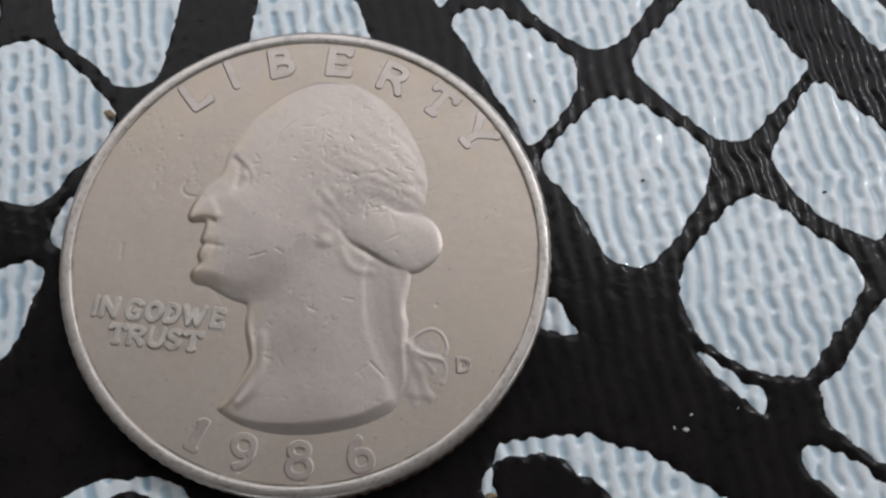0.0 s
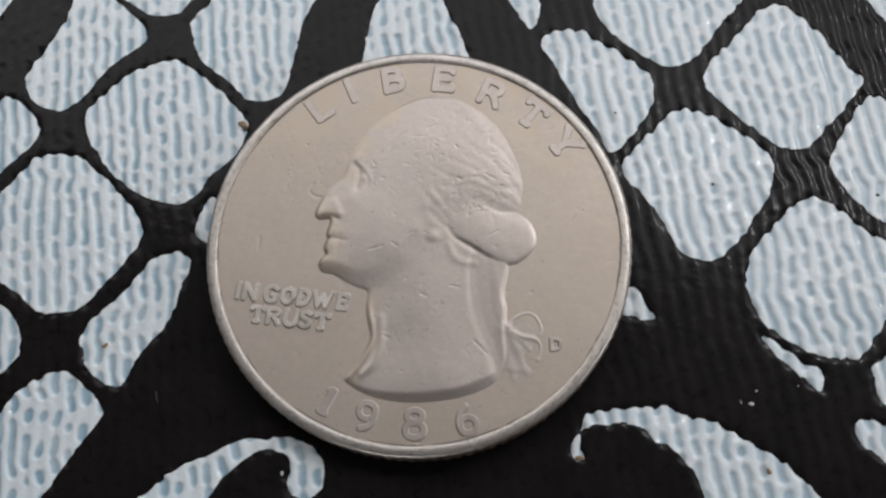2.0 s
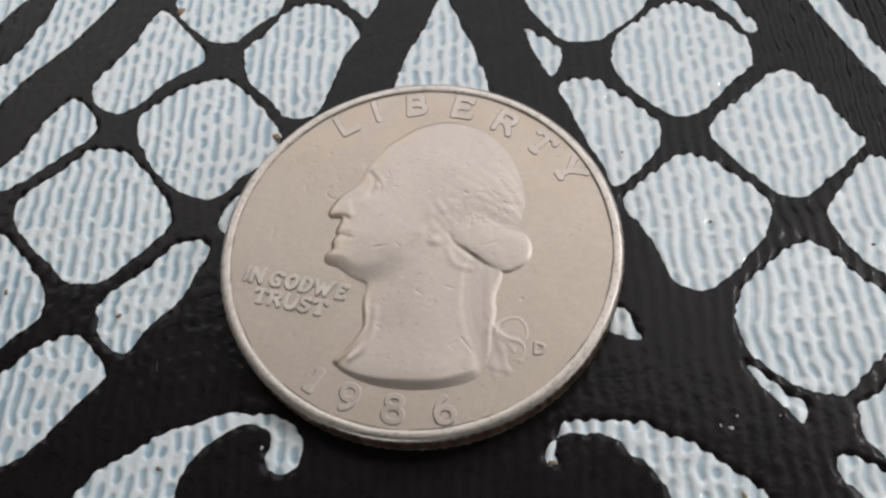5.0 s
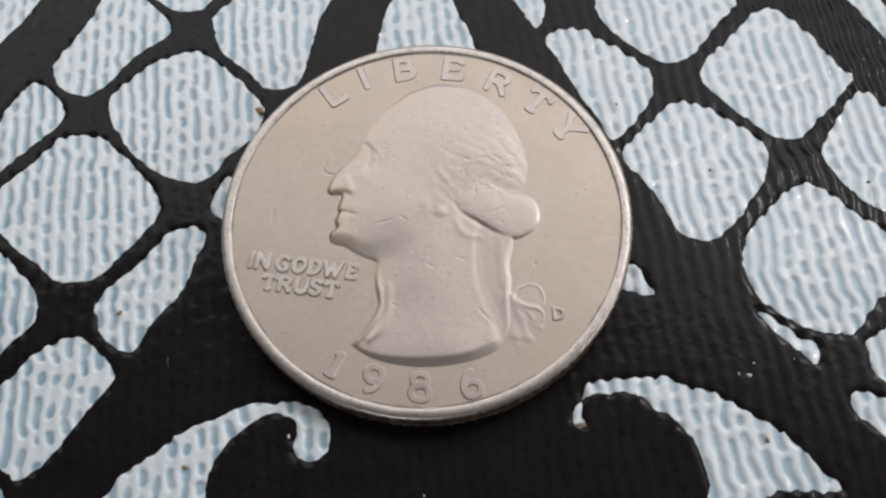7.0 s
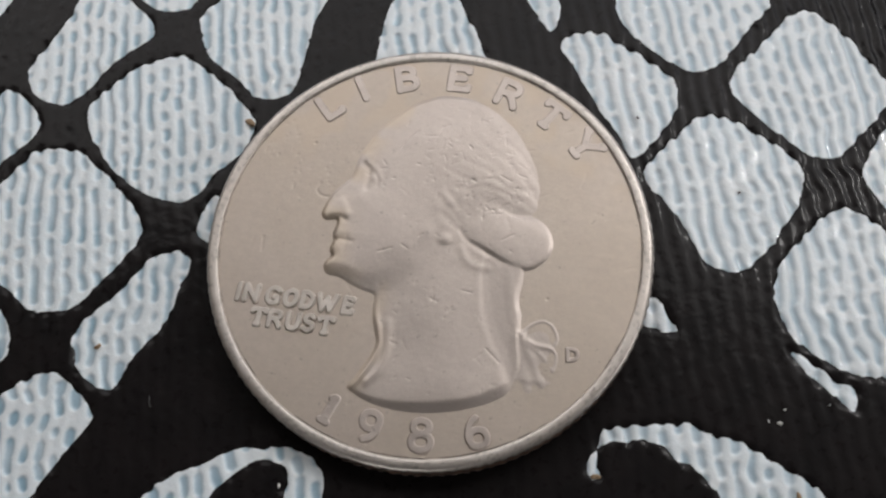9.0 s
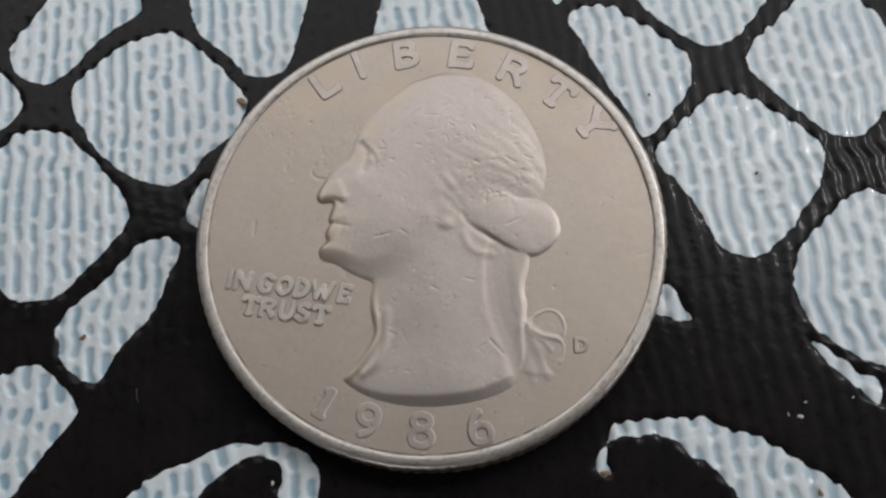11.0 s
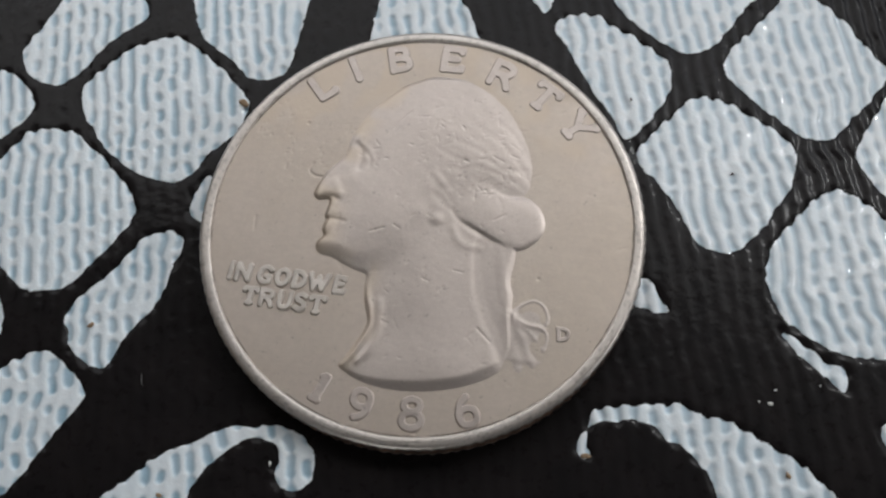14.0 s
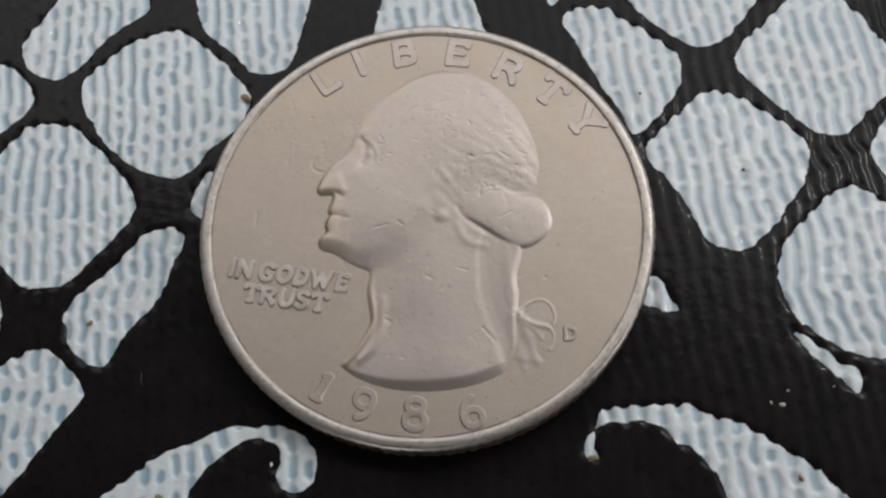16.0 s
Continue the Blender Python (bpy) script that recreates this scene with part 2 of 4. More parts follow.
# ---- the tablecloth: embossed vinyl with a black print ----
STRIP_WEST = ((-37.2, 1.3), (-35.0, 7.5), (-33.7, 10.4), (-33.0, 14.0), (-33.0, 16.9), (-33.0, 20.6), (-28.1, 21.3), (-28.3, 17.5), (-29.2, 14.0), (-30.6, 10.7), (-32.0, 7.9), (-33.2, 4.7), (-34.9, -1.1))
CORNER_WEST = ((-40.4, 12.0), (-41.9, 20.3), (-34.3, 21.6), (-34.8, 16.6), (-35.8, 14.6), (-37.2, 11.5))
CELL_NW = ((-24.4, 16.1), (-23.2, 15.5), (-19.9, 13.1), (-19.65, 11.8), (-21.15, 10.4), (-22.65, 7.7), (-23.9, 6.7), (-25.4, 7.0), (-26.5, 8.1), (-26.5, 9.4), (-25.4, 12.0), (-25.0, 14.3))
SPLIT_CELL_WEST = ((-27.3, 7.2), (-25.4, 6.1), (-24.85, 4.6), (-26.3, 2.5), (-27.3, 1.1), (-28.7, -0.6), (-29.7, -1.0), (-30.4, -0.6), (-30.4, 0.3), (-29.3, 2.0), (-28.8, 4.6), (-28.0, 6.8))
CELL_NORTH_WEST = ((-24.2, 18.5), (-22.7, 15.9), (-20.4, 14.4), (-18.9, 14.0), (-17.7, 14.4), (-16.6, 16.2), (-15.7, 17.5), (-15.7, 19.5), (-16.5, 22.3), (-19.7, 24.8), (-23.8, 24.1), (-24.7, 20.8))
CELL_OVER_COIN = ((-14.7, 18.1), (-12.0, 18.8), (-9.2, 16.8), (-9.4, 15.4), (-9.7, 13.0), (-9.8, 10.7), (-10.2, 9.1), (-11.9, 8.6), (-13.3, 9.7), (-15.0, 10.7), (-16.0, 11.8), (-16.8, 13.7), (-15.9, 15.5))
CELL_TOP = ((-12.4, 20.7), (-11.5, 19.7), (-9.8, 18.6), (-8.9, 18.1), (-8.7, 19.4), (-8.7, 21.4), (-9.3, 25.4), (-13.9, 24.6))
OCTAGON_WEST = ((-20.0, 9.65), (-18.0, 10.7), (-16.7, 10.7), (-14.4, 9.3), (-12.4, 7.7), (-11.7, 6.6), (-12.3, 4.6), (-13.3, 3.5), (-13.9, 2.2), (-15.0, 1.3), (-16.5, 1.4), (-18.5, 2.2), (-20.5, 3.8), (-21.5, 5.1), (-21.95, 6.8), (-21.25, 8.1))
SPLINTER_WEST = ((-13.0, 2.0), (-13.5, 0.7), (-13.6, -0.2), (-13.1, -0.7), (-12.0, -0.7), (-10.9, 0.8))
OCTAGON_FAR_WEST = ((-24.4, 3.4), (-22.0, 3.8), (-20.2, 2.7), (-17.95, 0.95), (-16.95, -0.1), (-16.85, -1.4), (-17.65, -3.0), (-18.55, -4.6), (-19.7, -5.85), (-21.7, -6.2), (-22.9, -5.5), (-25.2, -4.2), (-27.0, -2.9), (-27.5, -1.4), (-26.9, -0.1), (-25.8, 1.3), (-25.1, 2.6))
CELL_FAR_WEST = ((-30.3, -4.5), (-27.7, -3.9), (-26.1, -4.7), (-24.0, -6.1), (-22.7, -7.3), (-22.3, -8.8), (-23.2, -10.2), (-24.0, -11.4), (-25.0, -12.6), (-26.9, -13.4), (-31.5, -11.3), (-32.7, -10.0), (-31.4, -6.3))
CELL_SOUTH_WEST = ((-20.5, -9.85), (-19.3, -9.45), (-17.9, -10.15), (-16.65, -11.15), (-16.7, -12.1), (-17.4, -13.1), (-18.05, -14.6), (-18.75, -16.2), (-19.8, -17.5), (-20.5, -17.9), (-21.1, -17.5), (-23.7, -17.0), (-26.1, -16.9), (-25.2, -15.1), (-23.7, -13.4), (-22.6, -12.4), (-21.8, -10.9))
CORNER_SOUTH_WEST = ((-23.9, -17.1), (-22.0, -18.1), (-21.3, -18.2), (-20.6, -19.0), (-19.6, -20.3), (-22.3, -20.8))
HALF_CELL_WEST = ((-15.6, -2.1), (-14.2, -1.7), (-13.4, -2.4), (-13.6, -3.6), (-14.1, -5.9), (-14.85, -7.3), (-15.5, -8.8), (-15.85, -9.8), (-16.6, -9.9), (-17.9, -9.2), (-18.6, -8.2), (-18.9, -7.0), (-18.2, -5.9), (-17.2, -4.6), (-16.2, -3.1))
CURL_WEST = ((-16.3, -20.4), (-15.1, -18.0), (-14.6, -16.7), (-13.7, -15.9), (-12.8, -15.1), (-11.7, -13.9), (-10.3, -13.1), (-9.1, -12.4), (-8.1, -11.8), (-7.4, -11.8), (-5.9, -11.5), (-4.6, -11.8), (-3.8, -12.4), (-3.5, -13.5), (-3.6, -14.2), (-4.3, -14.7), (-5.2, -14.5), (-5.5, -13.8), (-5.4, -13.4), (-5.5, -12.8), (-6.0, -12.4), (-7.0, -12.4), (-7.8, -12.9), (-8.9, -13.9), (-9.5, -14.9), (-9.8, -15.9), (-9.9, -17.0), (-9.4, -19.1))
CURL_EAST = ((9.7, -10.6), (9.7, -10.1), (9.9, -9.3), (10.2, -8.4), (10.7, -8.2), (12.1, -7.8), (14.6, -7.4), (15.3, -7.7), (15.9, -7.9), (16.7, -7.9), (17.8, -8.2), (19.0, -8.8), (20.4, -9.3), (21.7, -10.3), (22.8, -11.3), (24.0, -12.2), (23.8, -12.4), (23.0, -12.6), (21.6, -12.7), (20.3, -13.1), (19.5, -13.9), (19.1, -15.1), (17.3, -15.3), (17.1, -13.7), (17.0, -12.6), (16.6, -11.4), (16.2, -10.7), (15.4, -9.8), (14.9, -9.4), (14.2, -9.4), (13.4, -8.8), (12.6, -8.6), (12.0, -8.6), (11.6, -8.8), (11.0, -8.8), (10.4, -9.1), (10.1, -9.6), (10.1, -10.2), (10.3, -10.6), (10.0, -10.8))
SPIKE = ((-4.1, 21.4), (-3.4, 20.4), (-1.9, 18.2), (-0.3, 15.9), (1.1, 13.4), (1.9, 10.9), (-5.3, 9.4), (-5.3, 12.3), (-5.3, 14.4), (-4.8, 17.1), (-4.5, 19.4))
TAG = ((2.4, 19.1), (2.9, 18.3), (3.8, 16.7), (4.7, 15.5), (5.1, 15.4), (5.4, 16.3), (5.3, 17.5), (4.5, 18.1), (3.4, 18.6), (3.0, 18.9))
CELL_NORTH = ((1.0, 23.2), (2.3, 21.2), (3.8, 19.6), (5.5, 18.6), (7.4, 18.9), (8.4, 20.0), (10.1, 22.4), (10.4, 24.4), (10.2, 26.6), (7.7, 29.1), (3.1, 28.3), (0.7, 25.5))
CELL_NORTH_EAST = ((10.2, 21.6), (11.4, 22.9), (13.1, 23.4), (15.2, 22.6), (17.3, 20.9), (17.9, 19.0), (17.3, 17.6), (16.3, 16.2), (15.1, 14.3), (13.7, 13.5), (12.5, 13.8), (10.4, 15.3), (9.0, 16.7), (8.6, 17.9), (8.7, 19.5))
SLIVER_NORTH = ((11.5, 26.3), (14.2, 24.3), (15.9, 23.0), (17.2, 21.6), (17.8, 21.6), (17.7, 22.4), (16.6, 23.6), (15.2, 25.8), (14.2, 27.9))
HALF_CELL_EAST = ((6.0, 15.0), (8.0, 15.5), (9.3, 14.8), (11.0, 13.9), (12.5, 12.8), (12.8, 11.3), (12.4, 10.0), (11.2, 8.0), (10.4, 7.5), (9.6, 8.8), (8.1, 10.7), (6.6, 13.0), (5.9, 14.1))
OCTAGON_EAST = ((14.1, 10.4), (15.9, 10.6), (17.8, 9.6), (19.5, 8.5), (20.05, 7.2), (19.8, 5.65), (19.0, 3.95), (18.0, 2.4), (16.6, 1.3), (15.0, 1.6), (14.1, 3.0), (12.8, 4.7), (11.4, 6.1), (11.5, 7.2), (12.6, 8.7))
CELL_EAST = ((20.0, 18.5), (20.9, 18.3), (22.5, 17.0), (24.1, 15.0), (25.2, 13.8), (24.7, 12.6), (23.3, 10.6), (22.0, 9.0), (20.5, 8.8), (19.2, 9.7), (17.3, 11.1), (16.0, 12.4), (16.0, 13.8), (17.2, 15.4), (18.8, 17.7))
OCTAGON_FAR_EAST = ((18.85, 1.6), (19.65, 3.1), (20.9, 4.75), (22.3, 5.7), (23.5, 5.3), (25.2, 4.1), (26.9, 3.15), (27.6, 2.4), (27.85, 1.5), (27.35, 0.3), (26.4, -1.2), (25.65, -2.3), (25.15, -3.3), (24.2, -3.6), (22.4, -3.5), (20.9, -2.8), (19.7, -1.9), (18.8, -0.3))
CELL_FAR_EAST = ((23.3, 8.2), (24.1, 10.2), (25.3, 12.3), (26.1, 12.7), (27.1, 11.9), (29.1, 10.5), (31.1, 8.4), (30.4, 6.1), (28.9, 4.1), (27.2, 4.4), (25.7, 5.05), (24.1, 6.7))
STRIP_EAST = ((18.4, 29.8), (20.1, 26.7), (21.6, 24.3), (24.1, 21.2), (26.7, 18.0), (29.3, 15.1), (29.9, 17.1), (26.6, 20.7), (24.7, 23.3), (23.1, 25.1), (22.0, 27.1), (20.4, 30.2))
SLIVER_EAST = ((19.6, -2.8), (20.4, -3.2), (21.9, -4.1), (22.9, -4.4), (22.9, -5.5), (22.2, -5.2), (20.9, -4.2), (19.8, -3.2))
SPLINTER_EAST = ((12.1, -0.8), (12.8, -1.2), (13.3, -1.9), (13.7, -2.5), (13.4, -2.6), (12.7, -2.5), (11.9, -2.5), (11.0, -1.5))
CELL_SOUTH_EAST = ((25.56, -3.83), (26.5, -3.15), (27.2, -1.98), (27.8, -0.77), (28.4, 0.31), (29.6, 0.9), (31.6, -0.5), (31.8, -4.0), (30.6, -7.2), (28.55, -7.3), (27.7, -6.81), (26.78, -6.24), (25.94, -5.71), (25.7, -4.78))
STRIP_SOUTH_EAST = ((24.62, -7.31), (25.17, -6.81), (25.96, -6.91), (27.01, -7.33), (28.04, -8.01), (30.4, -9.6), (29.6, -11.3), (28.3, -10.2), (26.5, -9.3), (25.39, -8.41), (24.88, -7.95))
CELLS = (STRIP_WEST, CORNER_WEST, CELL_NW, SPLIT_CELL_WEST, CELL_NORTH_WEST, CELL_OVER_COIN, CELL_TOP, OCTAGON_WEST, SPLINTER_WEST, OCTAGON_FAR_WEST, CELL_FAR_WEST, CELL_SOUTH_WEST, CORNER_SOUTH_WEST, HALF_CELL_WEST, CURL_WEST, CURL_EAST, SPIKE, TAG, CELL_NORTH, CELL_NORTH_EAST, SLIVER_NORTH, HALF_CELL_EAST, OCTAGON_EAST, CELL_EAST, OCTAGON_FAR_EAST, CELL_FAR_EAST, STRIP_EAST, SLIVER_EAST, SPLINTER_EAST, CELL_SOUTH_EAST, STRIP_SOUTH_EAST)

RIB = 0.85  # spacing of the embossed ribs
cx, cy = math.cos(radians(15)), math.sin(radians(15))


def emboss(x, y):
    """Height of the embossing, columns of long dimples between uneven ribs, and the blue painted into the dimples, and
    its ribs alone.
    """
    u, v = cx * x + cy * y, -cy * x + cx * y
    u = u + 0.4 * (value_noise(u / 5.0, v / 3.0, 1) - 0.5) + 0.3 * (value_noise(u / 1.2, v / 0.8, 2) - 0.5)
    col = np.floor(u / RIB)
    trough = 0.5 - 0.5 * np.cos(2 * np.pi * u / RIB)
    shift = lattice(col.astype(np.int64), 0 * col.astype(np.int64), 5) * 9
    slip = 1.1 * value_noise(col + 0.5, v / 2.0 + shift, 3)
    beat = 0.5 + 0.5 * np.cos(2 * np.pi * (v / 1.4 + shift + slip))
    run = 0.50 * beat + 0.8 * value_noise(col + 0.5, v / 1.0 + shift, 6) + 0.3 * (value_noise(u / 2.5, v / 2.5, 4) - 0.5)
    east = 0.45 * step(x, -8, 8)
    west = 1 - east
    dash = step(run, 0.26 - 0.1 * east, 0.70 - 0.12 * east)
    spots = west * step(-y, 3, 11)  # rounder dimples in the south-west
    dimple = step(trough - (0.75 - 0.2 * east + 0.35 * spots) * (1 - dash), 0.05 + 0.16 * east, 1.05 - 0.3 * spots)
    low = value_noise(x / 3.5, y / 3.5, 7) - 0.5
    grain = value_noise(x / 0.33, y / 0.33, 9) - 0.5
    height = -0.09 * dimple - (0.03 + 0.012 * east) * trough + 0.05 * low + (0.02 + 0.025 * east) * grain
    worn = 0.8 + 0.6 * (value_noise(x / 1.3, y / 1.3, 13) - 0.5)
    # the blue follows the dimples and stands in for shade, weaker eastward
    dimple_blue = np.clip(dimple + 0.2 * grain, 0, 1) * np.clip(worn, 0.3, 1) * (0.4 + 0.6 * west)
    ribs = -0.14 * step(trough, 0.05, 0.95) + 0.05 * low + 0.04 * grain + 0.05 * (value_noise(x / 0.9, y / 0.7, 15) - 0.5)
    return height, dimple_blue, ribs


GRID = 0.1
gx, gy = np.meshgrid(np.arange(-44, 35, GRID), np.arange(-25, 33, GRID), indexing="ij")
relief, dimple_blue, ribs = emboss(gx, gy)
ragged = 0.13 * (value_noise(gx / 0.35, gy / 0.35, 11) - 0.5) + 0.16 * (value_noise(gx / 1.3, gy / 1.3, 12) - 0.5) + (0.2 + 0.35 * step(gx, -4, 8)) * (ribs + 0.07)  # the ink missed the ribs
inside_all = np.full(gx.shape, -9.0)
number = np.arange(gx.size).reshape(gx.shape)


def cell_faces(keep):
    q = keep[:-1, :-1] & keep[1:, :-1] & keep[1:, 1:] & keep[:-1, 1:]
    n = number
    return np.stack([n[:-1, :-1][q], n[1:, :-1][q], n[1:, 1:][q], n[:-1, 1:][q]], 1)


def packed(z, keep):
    faces = cell_faces(keep)
    used, index = np.unique(faces, return_inverse=True)
    verts = np.stack([gx.ravel()[used], gy.ravel()[used], z.ravel()[used]], 1)
    return verts, index.reshape(faces.shape), used


cloth_cells = []
for outline in CELLS:
    line = rounded(outline)
    (lx, ly), (hx, hy) = line.min(0) - 1, line.max(0) + 1
    i0, i1 = np.clip(np.searchsorted(gx[:, 0], (lx, hx)), 0, gx.shape[0])
    j0, j1 = np.clip(np.searchsorted(gy[0], (ly, hy)), 0, gx.shape[1])
    here = np.full(gx.shape, -9.0)
    here[i0:i1, j0:j1] = far_from(line, gx[i0:i1, j0:j1], gy[i0:i1, j0:j1]) + ragged[i0:i1, j0:j1] - 0.06
    inside_all = np.maximum(inside_all, here)
    cloth_cells.append(packed(relief, here > -0.2))
stiff = 0.28 + 0.3 * step(gy, 2, 12) + 0.2 * step(gx, 13, 20) * step(gy, 8, 15) + 0.3 * step(gx, 4, 14) * step(gy, -5, 7)  # the print fills the dimples, less so in the east
ribbed = step(gx, -6, 8) * step(gy, -22, -10)
amount = (0.55 + 0.1 * step(gx, 18, 26) * step(gy, -9, 4)) * stiff
border = step(inside_all, -0.45, -0.08)  # along the cells both sheets follow one relief
amount = amount + (0.85 - amount) * border
printed = amount * (relief + ((0.5 + 0.5 * step(gy, -2, 9)) * ribs - relief) * ribbed * (1 - border)) + 0.02 - 0.3 * step(inside_all, -0.08, 0.10)
verts, faces, _ = packed(printed, inside_all < 0.5)
cloth = mesh_object("tablecloth", verts, faces, BLACK)
tagged(cloth, "black and pale blue embossed vinyl tablecloth with lattice print", "tablecloth")
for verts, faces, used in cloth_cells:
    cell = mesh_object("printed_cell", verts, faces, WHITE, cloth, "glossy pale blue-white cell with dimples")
    cell.data.attributes.new("dimple_blue", "FLOAT", "POINT").data.foreach_set("value", dimple_blue.ravel()[used].astype(np.float32))
rim = box(-430, -44, -410, 205, -0.9, 0)
box(34.9, 430, -410, 205, -0.9, 0, rim)
box(-44, 34.9, -410, -25, -0.9, 0, rim)
box(-44, 34.9, 32.9, 205, -0.9, 0, rim)
outer = part("outer_sheet", rim, BLACK, cloth, "plain black outer stretch")
for p in outer.data.polygons:
    p.use_smooth = False

# ---- the coin ----
coin = new("coin")
coin_x, coin_y = -0.10, 0.05
tagged(coin, "worn silver-grey quarter coin lying on the patterned tablecloth", "coin")
R, FIELD = 12.13, 1.60


def turned(name, profile, material, label="", reeds=0.0, wear=0.0):
    """A turned piece from (radius, height, reeded) rows; reeds cut into its edge."""
    n = 119 * 8
    a = np.arange(n) * 2 * np.pi / n
    cut = np.where(np.arange(n) % 8 < 4, 0.0, reeds)
    verts = []
    for r, z, k in profile:
        rr = r - cut * k
        knock = value_noise(80 + 18 * np.cos(a), 80 + 18 * np.sin(a), 71) + 0.7 * value_noise(300 + 60 * np.cos(a), 300 + 60 * np.sin(a) + 9 * r, 72) - 0.85
        rr = rr - wear * 0.6 * knock
        verts.append(np.stack([coin_x + rr * np.cos(a), coin_y + rr * np.sin(a), z + wear * knock], 1))
    faces = []
    j = np.arange(n)
    for i in range(len(profile) - 1):
        faces.append(np.stack([i * n + j, i * n + (j + 1) % n, (i + 1) * n + (j + 1) % n, (i + 1) * n + j], 1))
    ob = mesh_object(name, np.vstack(verts), np.vstack(faces)[:, ::-1], material, coin, label)
    dark_marks = [0.75 * k * step(value_noise(300 + 40 * np.cos(a), 300 + 40 * np.sin(a) + 3 * z, 73), 0.1, 0.8)  # dirt packed into the reeds, and flecks of it on the rim
            + 0.28 * (1 - k) * step(value_noise(500 + 55 * np.cos(a), 500 + 55 * np.sin(a) + 14 * r, 74), 0.66, 0.85) for r, z, k in profile]
    ob.data.attributes.new("grime_and_shade", "FLOAT", "POINT").data.foreach_set("value", np.hstack(dark_marks).astype(np.float32))
    return ob


obverse = [(R - 0.76, FIELD - 0.3, 0), (R - 0.70, FIELD - 0.04, 0), (R - 0.675, FIELD + 0.04, 0), (R - 0.65, FIELD + 0.085, 0), (R - 0.60, FIELD + 0.105, 0), (R - 0.45, FIELD + 0.118, 0), (R - 0.31, FIELD + 0.114, 0),
           (R - 0.20, FIELD + 0.098, 0), (R - 0.12, FIELD + 0.05, 0.1), (R - 0.05, FIELD - 0.04, 0.15), (R, FIELD - 0.16, 0.8), (R, 1.42, 1), (R, 1.38, 1)]
turned("rim", obverse, RIM, "raised grey cupronickel rim with reeded edge", 0.045, 0.010)
turned("core", [(R - 0.01, 1.38, 1), (R - 0.01, 0.35, 1)], COPPER, "dull copper core showing at the edge", 0.045)
turned("reverse_cladding", [(R, 0.35, 1), (R, 0.16, 1), (R - 0.13, 0.04, 0.2), (R - 0.35, 0.0, 0), (0.01, 0.0, 0)], METAL, "", 0.045)


def nicks(x, y, count, seed, reach, stroke=0.12, depth=0.014):
    """Short scratches and dents: their depth at x, y."""
    rng = np.random.default_rng(seed)
    out = np.zeros(x.shape)
    for _ in range(count):
        r, a = reach * math.sqrt(rng.random()), rng.random() * 2 * math.pi
        px_, py_, turn = r * math.cos(a), r * math.sin(a), rng.normal(0.7, 0.9)
        long_, wide, deep = rng.exponential(stroke) + 0.02, rng.uniform(0.025, 0.06), rng.uniform(0.25, 1.0) * depth
        box_ = (abs(x - px_) < long_ + 0.3) & (abs(y - py_) < long_ + 0.3)
        if not box_.any():
            continue
        dx, dy = x[box_] - px_, y[box_] - py_
        along, across = dx * math.cos(turn) + dy * math.sin(turn), -dx * math.sin(turn) + dy * math.cos(turn)
        end = np.maximum(abs(along) - long_, 0)
        out[box_] += deep * np.exp(-(across**2 + end**2) / wide**2)
    return out


# the flat field of the face
gx, gy = np.meshgrid(np.arange(-11.76, 11.77, 0.06), np.arange(-11.76, 11.77, 0.06), indexing="ij")
number = np.arange(gx.size).reshape(gx.shape)
field_z = FIELD - 0.012 + 0.012 * (value_noise(gx / 2.2, gy / 2.2, 31) - 0.5) + 0.006 * (value_noise(gx / 0.5, gy / 0.5, 32) - 0.5)
field_z -= nicks(gx, gy, 110, 3, 11)
field_z -= nicks(gx + 7.0, gy - 4.6, 80, 5, 3.2, 0.04, 0.022)  # a pitted patch before the forehead
for sx, sy, size in ((-1.5, -10.95, 0.06), (1.47, -11.1, 0.09), (-7.4, 5.3, 0.07), (6.6, -2.2, 0.06)):  # small pits
    field_z -= 0.05 * np.exp(-((gx - sx) ** 2 + (gy - sy) ** 2) / size**2)
for scratch in (((-6.6, 2.9), (-6.75, 2.45), (-6.45, 2.15), (-6.0, 2.1)), ((-9.15, -0.7), (-9.1, -1.1), (-9.05, -1.5))):
    near = far_from(rounded(scratch, 6, False), gx, gy, False)
    field_z -= 0.03 * np.exp(-((near / 0.055) ** 2))
verts, faces, _ = packed(field_z, np.hypot(gx - coin_x, gy - coin_y) < R - 0.6)
field = mesh_object("field", verts, faces, METAL, coin, "flat matt grey face with nicks")
ring, bearing = np.hypot(verts[:, 0] - coin_x, verts[:, 1] - coin_y), np.arctan2(verts[:, 1], verts[:, 0])
dark_marks = value_noise(bearing * 5.0 + 20, bearing * 0 + 0.5, 51) * 0.7 + 0.3 * value_noise(bearing * 30 + 200, ring * 6, 52)
dark_marks = step(ring, R - 0.80 + 0.06 * dark_marks, R - 0.70) * step(dark_marks, 0.38, 0.58)  # old dirt along the foot of the rim, with the shade of its step painted in
stain = step(ring, 7.6, 8.6) * step(value_noise(verts[:, 0] / 1.1, verts[:, 1] / 1.1, 53), 0.3, 0.75) * step(verts[:, 1], 3.0, 6.0)  # yellowed among the letters of the upper edge
field.data.attributes.new("yellow_tone", "FLOAT", "POINT").data.foreach_set("value", (0.8 * stain).astype(np.float32))
field.data.attributes.new("grime_and_shade", "FLOAT", "POINT").data.foreach_set("value", dark_marks.astype(np.float32))

